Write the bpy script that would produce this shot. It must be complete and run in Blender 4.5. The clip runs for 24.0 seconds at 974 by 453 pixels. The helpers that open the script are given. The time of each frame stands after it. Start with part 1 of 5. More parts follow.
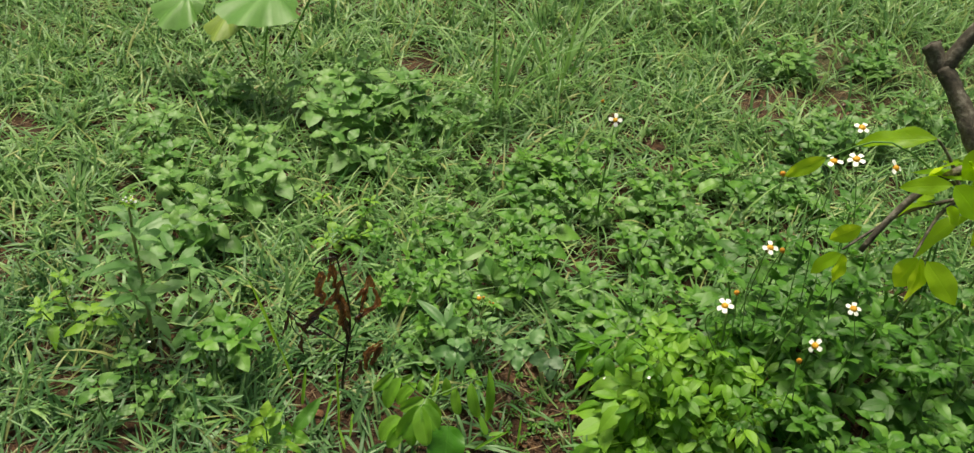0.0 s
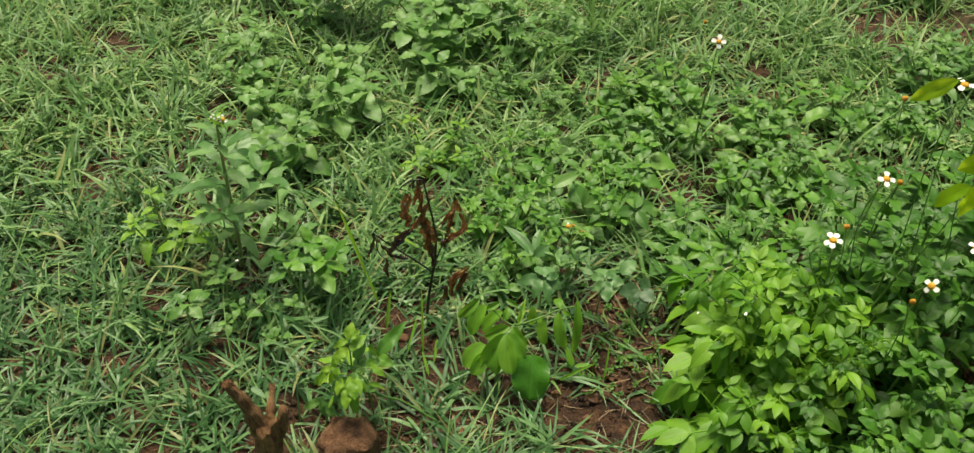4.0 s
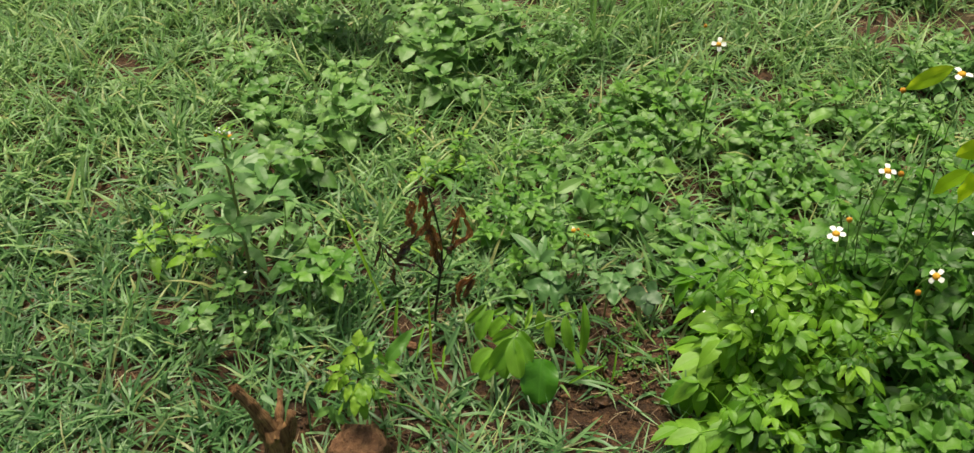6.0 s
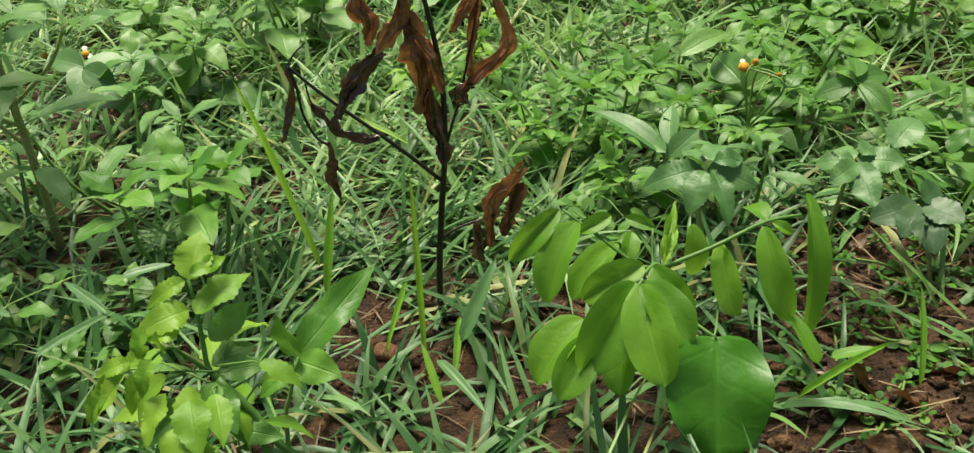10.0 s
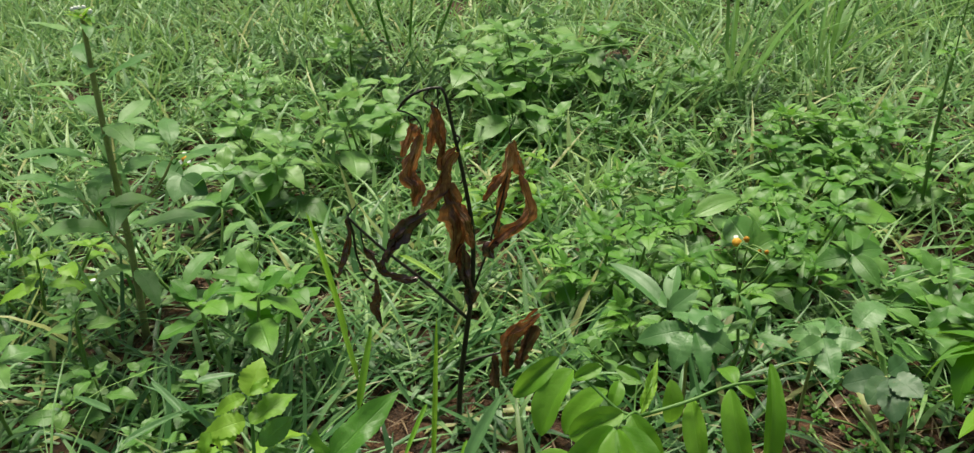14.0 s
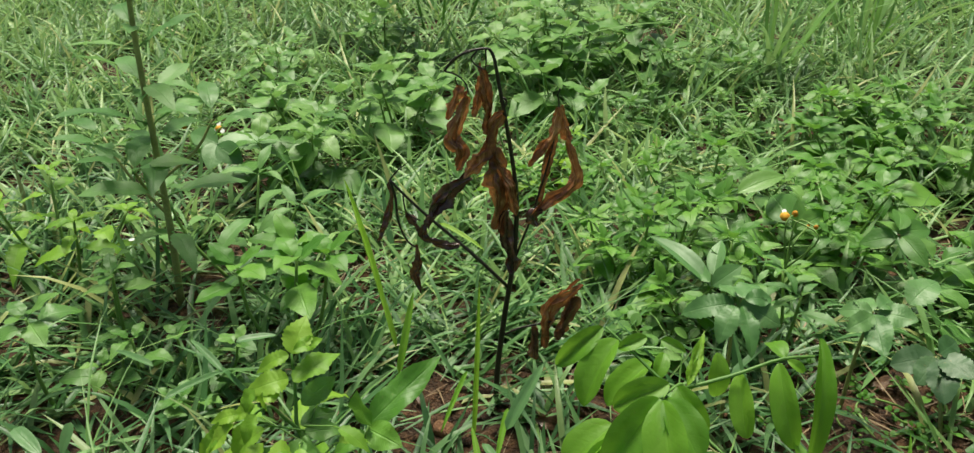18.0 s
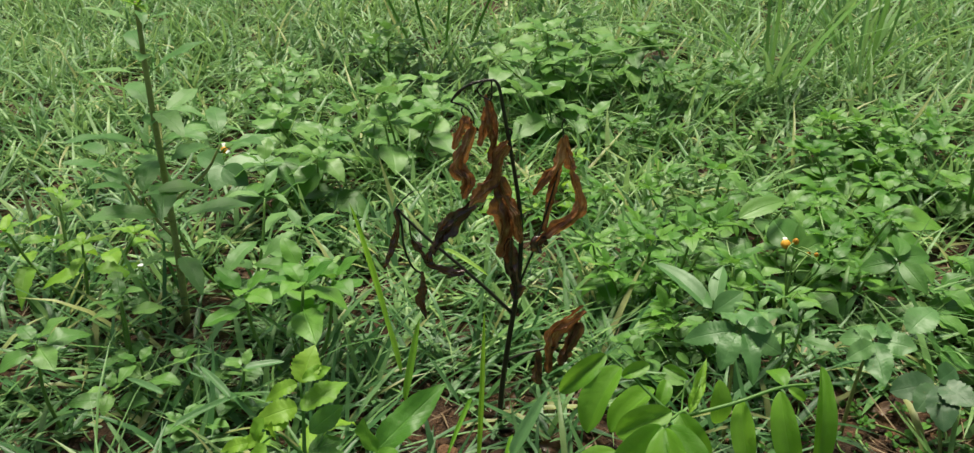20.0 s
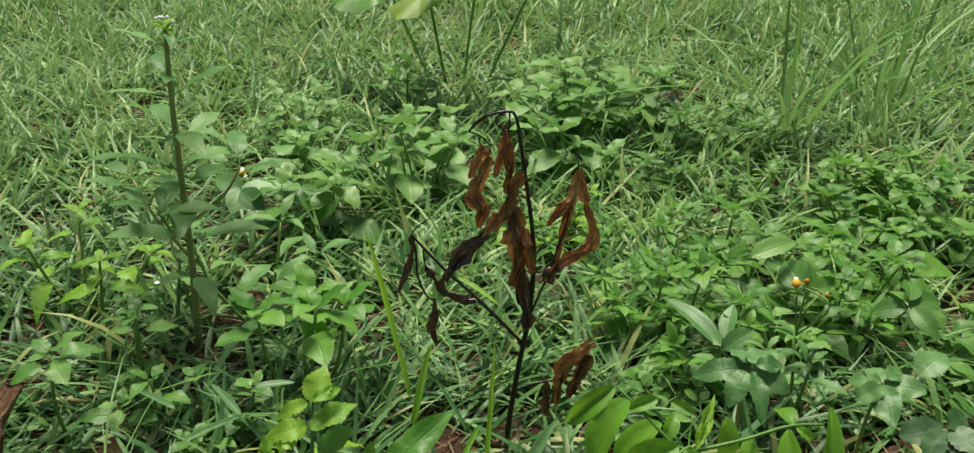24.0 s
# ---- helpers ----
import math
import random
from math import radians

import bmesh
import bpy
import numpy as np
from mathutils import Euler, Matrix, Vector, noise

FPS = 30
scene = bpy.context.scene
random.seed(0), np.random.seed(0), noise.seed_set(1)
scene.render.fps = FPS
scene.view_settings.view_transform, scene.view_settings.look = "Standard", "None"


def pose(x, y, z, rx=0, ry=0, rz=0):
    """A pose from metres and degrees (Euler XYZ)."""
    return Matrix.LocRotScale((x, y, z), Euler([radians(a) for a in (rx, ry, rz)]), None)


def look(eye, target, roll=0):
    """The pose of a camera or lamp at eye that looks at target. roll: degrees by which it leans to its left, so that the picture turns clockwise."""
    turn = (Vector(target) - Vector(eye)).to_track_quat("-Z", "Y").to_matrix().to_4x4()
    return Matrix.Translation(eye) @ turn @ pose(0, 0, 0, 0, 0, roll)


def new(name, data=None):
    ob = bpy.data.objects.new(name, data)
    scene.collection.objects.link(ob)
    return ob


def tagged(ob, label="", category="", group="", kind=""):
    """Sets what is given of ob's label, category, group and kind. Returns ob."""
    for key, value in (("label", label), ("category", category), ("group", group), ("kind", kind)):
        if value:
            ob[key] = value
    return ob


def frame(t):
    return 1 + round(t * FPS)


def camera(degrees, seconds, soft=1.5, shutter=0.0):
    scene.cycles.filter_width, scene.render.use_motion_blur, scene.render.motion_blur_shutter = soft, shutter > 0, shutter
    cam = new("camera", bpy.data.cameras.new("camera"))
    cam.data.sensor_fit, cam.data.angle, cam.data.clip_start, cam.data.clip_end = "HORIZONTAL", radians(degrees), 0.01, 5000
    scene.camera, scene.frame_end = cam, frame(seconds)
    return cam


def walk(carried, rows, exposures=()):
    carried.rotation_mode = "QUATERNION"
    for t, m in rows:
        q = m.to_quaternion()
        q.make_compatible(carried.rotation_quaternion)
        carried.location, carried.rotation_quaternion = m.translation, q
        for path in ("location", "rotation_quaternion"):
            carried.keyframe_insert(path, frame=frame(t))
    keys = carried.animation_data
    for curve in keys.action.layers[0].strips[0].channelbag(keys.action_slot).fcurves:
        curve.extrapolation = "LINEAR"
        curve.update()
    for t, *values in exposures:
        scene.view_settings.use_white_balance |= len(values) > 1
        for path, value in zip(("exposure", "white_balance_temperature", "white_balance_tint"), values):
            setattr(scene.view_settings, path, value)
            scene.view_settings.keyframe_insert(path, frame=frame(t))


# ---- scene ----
cam = camera(55.8, 24.0, soft=1.35)
PATH = [
    (0, (0.101, -0.082, 1.334), (0.127, 1.488, 0.095), 5.5),
    (0.5, (0.102, -0.071, 1.329), (0.097, 1.487, 0.076), 5.7),
    (1, (0.104, -0.073, 1.327), (0.083, 1.495, 0.086), 5.2),
    (1.5, (0.098, -0.04, 1.306), (0.076, 1.528, 0.065), 5.9),
    (2, (0.095, -0.028, 1.297), (0.082, 1.504, 0.012), 6.0),
    (2.5, (0.095, -0.007, 1.275), (0.051, 1.484, -0.057), 5.1),
    (3, (0.088, -0.007, 1.257), (-0.011, 1.449, -0.11), 3.9),
    (3.5, (0.095, -0.026, 1.283), (-0.041, 1.424, -0.087), 3.1),
    (5.5, (0.111, -0.062, 1.297), (-0.065, 1.425, -0.029), 0.5),
    (6, (0.117, -0.066, 1.279), (-0.067, 1.414, -0.052), 0.1),
    (6.5, (0.08, 0.102, 1.144), (-0.095, 1.53, -0.245), 0.7),
    (7, (0.051, 0.291, 0.895), (-0.118, 1.694, -0.52), 3.1),
    (7.5, (0.041, 0.363, 0.818), (-0.156, 1.79, -0.569), 1.7),
    (8, (0.037, 0.374, 0.773), (-0.192, 1.806, -0.605), 0.3),
    (8.5, (0.021, 0.437, 0.528), (-0.227, 1.919, -0.792), -3.6),
    (9, (0.016, 0.494, 0.463), (-0.238, 2.105, -0.694), -4.4),
    (9.5, (0.02, 0.488, 0.457), (-0.246, 2.144, -0.632), -4.4),
    (11.5, (0.012, 0.434, 0.497), (-0.278, 2.145, -0.499), -2.5),
    (12, (0.014, 0.429, 0.503), (-0.302, 2.15, -0.466), -3.0),
    (12.5, (0.009, 0.415, 0.505), (-0.307, 2.154, -0.432), -2.6),
    (13, (0.03, 0.424, 0.565), (-0.34, 2.198, -0.281), -2.4),
    (13.5, (0.043, 0.402, 0.572), (-0.362, 2.153, -0.306), -0.1),
    (14, (0.073, 0.396, 0.564), (-0.348, 2.134, -0.331), -1.0),
    (14.5, (0.066, 0.394, 0.536), (-0.365, 2.109, -0.397), -1.0),
    (15, (0.062, 0.395, 0.535), (-0.374, 2.1, -0.415), -1.1),
    (15.5, (0.067, 0.395, 0.532), (-0.371, 2.1, -0.418), -1.1),
    (16, (0.055, 0.397, 0.537), (-0.387, 2.1, -0.414), -1.2),
    (16.5, (0.049, 0.395, 0.541), (-0.4, 2.101, -0.399), -1.1),
    (17, (0.053, 0.391, 0.544), (-0.401, 2.105, -0.381), -0.9),
    (17.5, (0.048, 0.393, 0.541), (-0.416, 2.107, -0.379), -0.6),
    (18, (0.053, 0.395, 0.541), (-0.409, 2.112, -0.375), -0.4),
    (18.5, (0.057, 0.393, 0.546), (-0.406, 2.112, -0.365), -0.5),
    (20.5, (0.049, 0.389, 0.557), (-0.418, 2.124, -0.322), -0.1),
    (21, (0.055, 0.387, 0.556), (-0.415, 2.127, -0.31), -0.1),
    (21.5, (0.055, 0.385, 0.557), (-0.42, 2.129, -0.3), -0.3),
    (22, (0.058, 0.381, 0.556), (-0.42, 2.13, -0.289), -0.6),
    (22.5, (0.058, 0.383, 0.555), (-0.419, 2.136, -0.282), -0.5),
    (23, (0.053, 0.387, 0.552), (-0.424, 2.143, -0.279), -0.2),
    (23.5, (0.049, 0.387, 0.548), (-0.433, 2.142, -0.28), 0.6),
    (24, (0.051, 0.38, 0.555), (-0.448, 2.135, -0.265), 1.4),
]
walk(cam, [(t, look(eye, target, roll)) for t, eye, target, roll in PATH], exposures=[(0.0, 0.32, 7700.0, -1.0), (6.0, 0.38, 7700.0, 1.0), (9.0, 0.60, 7500.0, -1.0), (12.0, 0.50, 7200.0, -1.0), (14.0, 0.42, 7150.0, -1.0), (17.0, 0.47, 7100.0, -1.0), (24.0, 0.32, 7200.0, -3.0)])
# ---- world, sun and light ----
world = bpy.data.worlds.new("overcast_sky")
scene.world = world
world.use_nodes = True
wn = world.node_tree.nodes
sky = wn.new("ShaderNodeTexSky")
sky.sky_type = "NISHITA"
sky.sun_disc = False
sky.sun_elevation = radians(71)
sky.sun_rotation = radians(-24)
sky.air_density, sky.dust_density, sky.ozone_density = 1.0, 4.0, 1.0
world.node_tree.links.new(sky.outputs[0], wn["Background"].inputs[0])
wn["Background"].inputs[1].default_value = 0.066
sun = new("sun", bpy.data.lights.new("sun", "SUN"))
sun.data.energy, sun.data.angle, sun.data.color = 4.1, radians(22), (1.0, 0.96, 0.9)
sun.matrix_world = look((-0.4, 0.9, 3.0), (0, 0, 0))

# ---- materials ----


class Nodes:
    """A small builder of node materials."""

    def __init__(self, name):
        self.mat = bpy.data.materials.new(name)
        self.mat.use_nodes = True
        self.tree = self.mat.node_tree
        self.bsdf = self.tree.nodes["Principled BSDF"]
        self.out = self.tree.nodes["Material Output"]

    def add(self, kind, **values):
        node = self.tree.nodes.new("ShaderNode" + kind)
        for key, value in values.items():
            node.inputs[key].default_value = value
        return node

    def link(self, a, b):
        self.tree.links.new(a, b)

    def math(self, op, a, b=0.0):
        node = self.tree.nodes.new("ShaderNodeMath")
        node.operation = op
        for socket, value in zip(node.inputs, (a, b)):
            if isinstance(value, (int, float)):
                socket.default_value = value
            else:
                self.link(value, socket)
        return node.outputs[0]

    def ramp(self, fac, stops):
        node = self.tree.nodes.new("ShaderNodeValToRGB")
        while len(node.color_ramp.elements) < len(stops):
            node.color_ramp.elements.new(0.5)
        for element, (at, colour) in zip(node.color_ramp.elements, stops):
            element.position, element.color = at, (*colour, 1)
        self.link(fac, node.inputs[0])
        return node.outputs[0]

    def mix(self, fac, a, b, blend="MIX"):
        node = self.tree.nodes.new("ShaderNodeMix")
        node.data_type, node.blend_type = "RGBA", blend
        for socket, value in ((node.inputs[0], fac), (node.inputs[6], a), (node.inputs[7], b)):
            if isinstance(value, (int, float)):
                socket.default_value = value
            elif isinstance(value, tuple):
                socket.default_value = (*value, 1)
            else:
                self.link(value, socket)
        return node.outputs[2]

    def noise(self, scale, detail=3.0, coords=None, rough=0.6):
        node = self.add("TexNoise", Scale=scale, Detail=detail, Roughness=rough)
        if coords is None:
            coords = self.tree.nodes.new("ShaderNodeTexCoord").outputs["Object"]
        self.link(coords, node.inputs["Vector"])
        return node.outputs["Fac"]

    def bump(self, height, strength, distance=0.002):
        node = self.add("Bump", Strength=strength, Distance=distance)
        self.link(height, node.inputs["Height"])
        self.link(node.outputs[0], self.bsdf.inputs["Normal"])
        return node.outputs[0]


def leaf_material(name, dark, mid, light, rough=0.42, veins=0.5, through_light=0.3, island=False, pale=0.16, ribs=9.0, dry=None):
    """A green blade: tone by the single leaf, veins along its own length, some light through it."""
    n = Nodes(name)
    if island:
        rnd = n.tree.nodes.new("ShaderNodeNewGeometry").outputs["Random Per Island"]
    else:
        rnd = n.tree.nodes.new("ShaderNodeObjectInfo").outputs["Random"]
    base = n.ramp(rnd, [(0.0, dark), (0.5, mid), (1.0, light)] if dry is None else [(0.0, dark), (0.5, mid), (0.92, light), (0.955, dry)])
    geo = n.tree.nodes.new("ShaderNodeNewGeometry").outputs["Position"]
    patch = n.noise(38.0, 3.0, geo)
    base = n.mix(n.math("MULTIPLY", patch, 0.55), base, tuple(c * 0.62 for c in dark))
    speck = n.noise(420.0, 2.0, geo)
    base = n.mix(n.math("MULTIPLY", n.math("GREATER_THAN", speck, 0.69), 0.35), base, (0.20, 0.17, 0.06))
    uv = n.tree.nodes.new("ShaderNodeSeparateXYZ")
    n.link(n.tree.nodes.new("ShaderNodeUVMap").outputs[0], uv.inputs[0])
    side = n.math("ABSOLUTE", n.math("SUBTRACT", uv.outputs[0], 0.5))
    rib = n.math("SUBTRACT", 1.0, n.math("MINIMUM", n.math("MULTIPLY", side, 22.0), 1.0))
    slant = n.math("SUBTRACT", uv.outputs[1], n.math("MULTIPLY", side, 0.55))
    wave = n.math("SINE", n.math("MULTIPLY", slant, 6.283 * ribs))
    fine = n.math("POWER", n.math("MAXIMUM", wave, 0.0), 8.0)
    vein = n.math("MAXIMUM", rib, n.math("MULTIPLY", fine, 0.2))
    pale_green = tuple(min(1.0, c * 1.5 + 0.02) for c in mid)
    base = n.mix(n.math("MULTIPLY", vein, pale * 1.2), base, pale_green)
    n.link(base, n.bsdf.inputs["Base Color"])
    n.bsdf.inputs["Roughness"].default_value = rough
    n.link(n.math("ADD", n.math("MULTIPLY", patch, 0.25), rough - 0.1), n.bsdf.inputs["Roughness"])
    height = n.math("SUBTRACT", n.math("MULTIPLY", n.noise(160.0, 2.0, geo), 0.6), n.math("MULTIPLY", vein, veins))
    normal = n.bump(height, 0.4, 0.0015)
    trans = n.add("BsdfTranslucent")
    n.link(n.mix(0.5, base, tuple(min(1.0, c * 1.9) for c in light)), trans.inputs[0])
    n.link(normal, trans.inputs["Normal"])
    mixer = n.add("MixShader", Fac=through_light * 0.75)
    n.link(n.bsdf.outputs[0], mixer.inputs[1])
    n.link(trans.outputs[0], mixer.inputs[2])
    n.link(mixer.outputs[0], n.out.inputs[0])
    return n.mat


def rough_material(name, stops, scale, rough, bump=0.5, deep=0.004, grain=6.0):
    """Soil, bark, brick: two scales of tone and relief."""
    n = Nodes(name)
    geo = n.tree.nodes.new("ShaderNodeNewGeometry").outputs["Position"]
    big, small = n.noise(scale, 5.0, geo), n.noise(scale * grain, 4.0, geo)
    tone = n.math("ADD", n.math("MULTIPLY", big, 0.6), n.math("MULTIPLY", small, 0.4))
    n.link(n.ramp(tone, stops), n.bsdf.inputs["Base Color"])
    n.bsdf.inputs["Roughness"].default_value = rough
    n.bump(tone, bump, deep)
    return n.mat


M_GRASS = leaf_material("grass_blade_green", (0.026, 0.096, 0.025), (0.092, 0.216, 0.073), (0.235, 0.405, 0.160), 0.42, 0.2, 0.24, island=True, pale=0.05, ribs=0.5, dry=(0.30, 0.30, 0.12))
# Middle and far blades: grazing sky sheen and haze put into lighter base colours.
M_GRASS_BACK = leaf_material("grass_blade_middle", (0.052, 0.15, 0.038), (0.160, 0.318, 0.094), (0.335, 0.505, 0.18), 0.44, 0.2, 0.28, island=True, pale=0.05, ribs=0.5, dry=(0.42, 0.42, 0.16))
M_GRASS_FAR = leaf_material("grass_blade_light", (0.065, 0.18, 0.040), (0.172, 0.335, 0.090), (0.33, 0.505, 0.155), 0.44, 0.2, 0.30, island=True, pale=0.05, ribs=0.5, dry=(0.42, 0.42, 0.16))
M_STRAW = leaf_material("dry_straw", (0.11, 0.06, 0.032), (0.25, 0.16, 0.085), (0.42, 0.32, 0.19), 0.6, 0.2, 0.15, island=True, pale=0.02, ribs=0.5)
M_BRIGHT = leaf_material("bright_green_leaf", (0.060, 0.19, 0.020), (0.115, 0.292, 0.035), (0.19, 0.39, 0.055), 0.46, 0.6, 0.36)
M_BUSH = leaf_material("fresh_bush_leaf", (0.075, 0.22, 0.014), (0.15, 0.345, 0.022), (0.25, 0.47, 0.038), 0.48, 0.6, 0.38)
M_DEEP = leaf_material("deep_green_leaf", (0.030, 0.115, 0.009), (0.058, 0.19, 0.014), (0.11, 0.285, 0.024), 0.48, 0.6, 0.3)
M_MID = leaf_material("mid_green_leaf", (0.066, 0.18, 0.033), (0.124, 0.28, 0.056), (0.21, 0.385, 0.09), 0.43, 0.6, 0.34)
# Bluish tint in this base colour stands for the sky's sheen on leaves.
M_BLUE = leaf_material("blue_green_leaf", (0.07, 0.18, 0.048), (0.105, 0.24, 0.072), (0.15, 0.30, 0.095), 0.46, 0.3, 0.2, pale=0.08, ribs=6.0)
M_HERB = leaf_material("grey_green_leaf", (0.08, 0.205, 0.052), (0.15, 0.32, 0.09), (0.24, 0.42, 0.135), 0.48, 0.4, 0.42, pale=0.10)
M_WET = leaf_material("dark_wet_leaf", (0.03, 0.085, 0.03), (0.05, 0.125, 0.045), (0.075, 0.165, 0.06), 0.48, 0.2, 0.15, pale=0.05)
M_ROUND_LEAF = leaf_material("deep_round_leaf", (0.05, 0.19, 0.012), (0.062, 0.21, 0.014), (0.075, 0.235, 0.016), 0.42, 1.0, 0.25, pale=0.22, ribs=3.6)
M_LIME = leaf_material("lime_leaf", (0.12, 0.275, 0.022), (0.205, 0.40, 0.034), (0.31, 0.51, 0.055), 0.50, 0.25, 0.42, pale=0.10)
M_PINNATE = leaf_material("pinnate_leaf", (0.10, 0.255, 0.021), (0.17, 0.38, 0.033), (0.26, 0.48, 0.05), 0.46, 0.35, 0.5, pale=0.14, ribs=5.5)
M_YELLOW = leaf_material("yellow_green_leaf", (0.22, 0.45, 0.015), (0.33, 0.57, 0.022), (0.44, 0.66, 0.035), 0.42, 0.4, 0.85)
M_PALE = leaf_material("pale_gourd_leaf", (0.11, 0.255, 0.055), (0.165, 0.335, 0.08), (0.235, 0.41, 0.11), 0.46, 0.4, 0.36, pale=0.2)
M_FADED = leaf_material("faded_gourd_leaf", (0.19, 0.28, 0.05), (0.24, 0.33, 0.06), (0.29, 0.37, 0.075), 0.5, 0.5, 0.3, pale=0.3)
M_STEM = rough_material("green_stem", [(0.3, (0.09, 0.18, 0.035)), (0.7, (0.20, 0.33, 0.075))], 60, 0.5, 0.2, 0.001)
M_STEM_PALE = leaf_material("pale_gourd_leaf", (0.11, 0.255, 0.055), (0.165, 0.335, 0.08), (0.235, 0.41, 0.11), 0.46, 0.4, 0.36, pale=0.2)
M_STEM_RED = rough_material("brownish_stem", [(0.3, (0.19, 0.19, 0.065)), (0.7, (0.38, 0.39, 0.15))], 60, 0.5, 0.2, 0.001)
def soil_material():
    """Red-brown soil near the plants, overgrown with turf farther away."""
    mat = rough_material("red_brown_soil", [(0.34, (0.010, 0.005, 0.003)), (0.5, (0.070, 0.030, 0.012)), (0.68, (0.22, 0.105, 0.046))], 46, 0.8, 1.0, 0.025, 6.0)
    tree = mat.node_tree
    bsdf = tree.nodes["Principled BSDF"]
    brown = bsdf.inputs["Base Color"].links[0].from_socket
    n = Nodes("spare")
    bpy.data.materials.remove(n.mat)
    n.tree = tree
    geo = n.tree.nodes.new("ShaderNodeNewGeometry").outputs["Position"]
    away = n.add("VectorMath")
    away.operation = "DISTANCE"
    n.link(geo, away.inputs[0])
    away.inputs[1].default_value = (0.0, 1.6, 0.0)
    ragged = n.noise(0.9, 4.0, geo)
    reach = n.math("ADD", away.outputs["Value"], n.math("MULTIPLY", ragged, 3.0))
    green = n.ramp(n.noise(9.0, 5.0, geo), [(0.35, (0.035, 0.07, 0.02)), (0.65, (0.10, 0.17, 0.045))])
    turf = n.math("MINIMUM", n.math("MAXIMUM", n.math("DIVIDE", n.math("SUBTRACT", reach, 2.7), 1.8), 0.0), 0.92)
    n.link(n.mix(turf, brown, green), bsdf.inputs["Base Color"])
    return mat


M_SOIL = soil_material()
M_BRICK = rough_material("weathered_clay", [(0.3, (0.055, 0.024, 0.011)), (0.5, (0.19, 0.088, 0.041)), (0.70, (0.38, 0.20, 0.10))], 55, 0.8, 1.0, 0.012)


def wood_material():
    """Wet broken wood: dark fibres along the prong, torn to a lighter brown."""
    n = Nodes("wet_broken_wood")
    fit = n.add("Mapping", Scale=(9.0, 1.6, 1.0))
    n.link(n.tree.nodes.new("ShaderNodeUVMap").outputs[0], fit.inputs["Vector"])
    fibre = n.noise(3.0, 6.0, fit.outputs[0], 0.75)
    geo = n.tree.nodes.new("ShaderNodeNewGeometry").outputs["Position"]
    tone = n.math("ADD", n.math("MULTIPLY", fibre, 0.65), n.math("MULTIPLY", n.noise(45.0, 4.0, geo), 0.35))
    n.link(n.ramp(tone, [(0.34, (0.022, 0.010, 0.006)), (0.45, (0.17, 0.072, 0.028)), (0.57, (0.46, 0.25, 0.11))]), n.bsdf.inputs["Base Color"])
    n.bsdf.inputs["Roughness"].default_value = 0.55
    n.bump(tone, 1.0, 0.012)
    return n.mat


M_WOOD = wood_material()
M_BARK = rough_material("grey_bark", [(0.35, (0.022, 0.018, 0.013)), (0.50, (0.075, 0.062, 0.045)), (0.66, (0.25, 0.23, 0.19))], 30, 0.75, 0.8, 0.004)
M_TWIG = rough_material("black_wet_twig", [(0.3, (0.008, 0.006, 0.006)), (0.7, (0.032, 0.020, 0.014))], 120, 0.35, 0.6, 0.002)


def withered_material(name, stops, rough, glow):
    n = Nodes(name)
    geo = n.tree.nodes.new("ShaderNodeNewGeometry").outputs["Position"]
    along = n.add("Mapping", Scale=(9.0, 2.2, 1.0))
    n.link(n.tree.nodes.new("ShaderNodeUVMap").outputs[0], along.inputs["Vector"])
    streak = n.noise(1.0, 4.0, along.outputs[0], 0.7)
    tone = n.math("ADD", n.math("MULTIPLY", n.noise(60.0, 3.0, geo), 0.45), n.math("MULTIPLY", streak, 0.55))
    colour = n.ramp(tone, stops)
    n.link(colour, n.bsdf.inputs["Base Color"])
    n.bsdf.inputs["Coat Weight"].default_value = 0.35
    n.bsdf.inputs["Coat Roughness"].default_value = 0.22
    n.bsdf.inputs["Roughness"].default_value = rough
    normal = n.bump(n.noise(240.0, 3.0, geo), 0.5, 0.002)
    trans = n.add("BsdfTranslucent", Color=(0.45, 0.165, 0.055, 1))
    n.link(normal, trans.inputs["Normal"])
    mixer = n.add("MixShader", Fac=glow)
    n.link(n.bsdf.outputs[0], mixer.inputs[1])
    n.link(trans.outputs[0], mixer.inputs[2])
    n.link(mixer.outputs[0], n.out.inputs[0])
    return n.mat


# Rust stops also carry painted fold highlights and shadows, beside the leaf's own browns.
M_DEAD = withered_material("withered_rust_leaf", [(0.35, (0.030, 0.012, 0.009)), (0.45, (0.15, 0.055, 0.024)), (0.54, (0.38, 0.155, 0.062)), (0.66, (0.74, 0.43, 0.22))], 0.26, 0.22)
M_LITTER = withered_material("litter_brown_leaf", [(0.36, (0.02, 0.010, 0.007)), (0.48, (0.085, 0.040, 0.020)), (0.64, (0.24, 0.13, 0.07))], 0.5, 0.1)
# The lightest stop here is a painted purple-brown sheen.
M_DEAD_DARK = withered_material("withered_black_leaf", [(0.36, (0.016, 0.008, 0.009)), (0.52, (0.060, 0.026, 0.022)), (0.66, (0.16, 0.09, 0.08))], 0.24, 0.05)


def plain_material(name, a, b, rough, island=False):
    n = Nodes(name)
    geo = n.tree.nodes.new("ShaderNodeNewGeometry").outputs["Position"]
    n.link(n.ramp(n.noise(300.0, 3.0, geo), [(0.3, a), (0.7, b)]), n.bsdf.inputs["Base Color"])
    n.bsdf.inputs["Roughness"].default_value = rough
    return n.mat


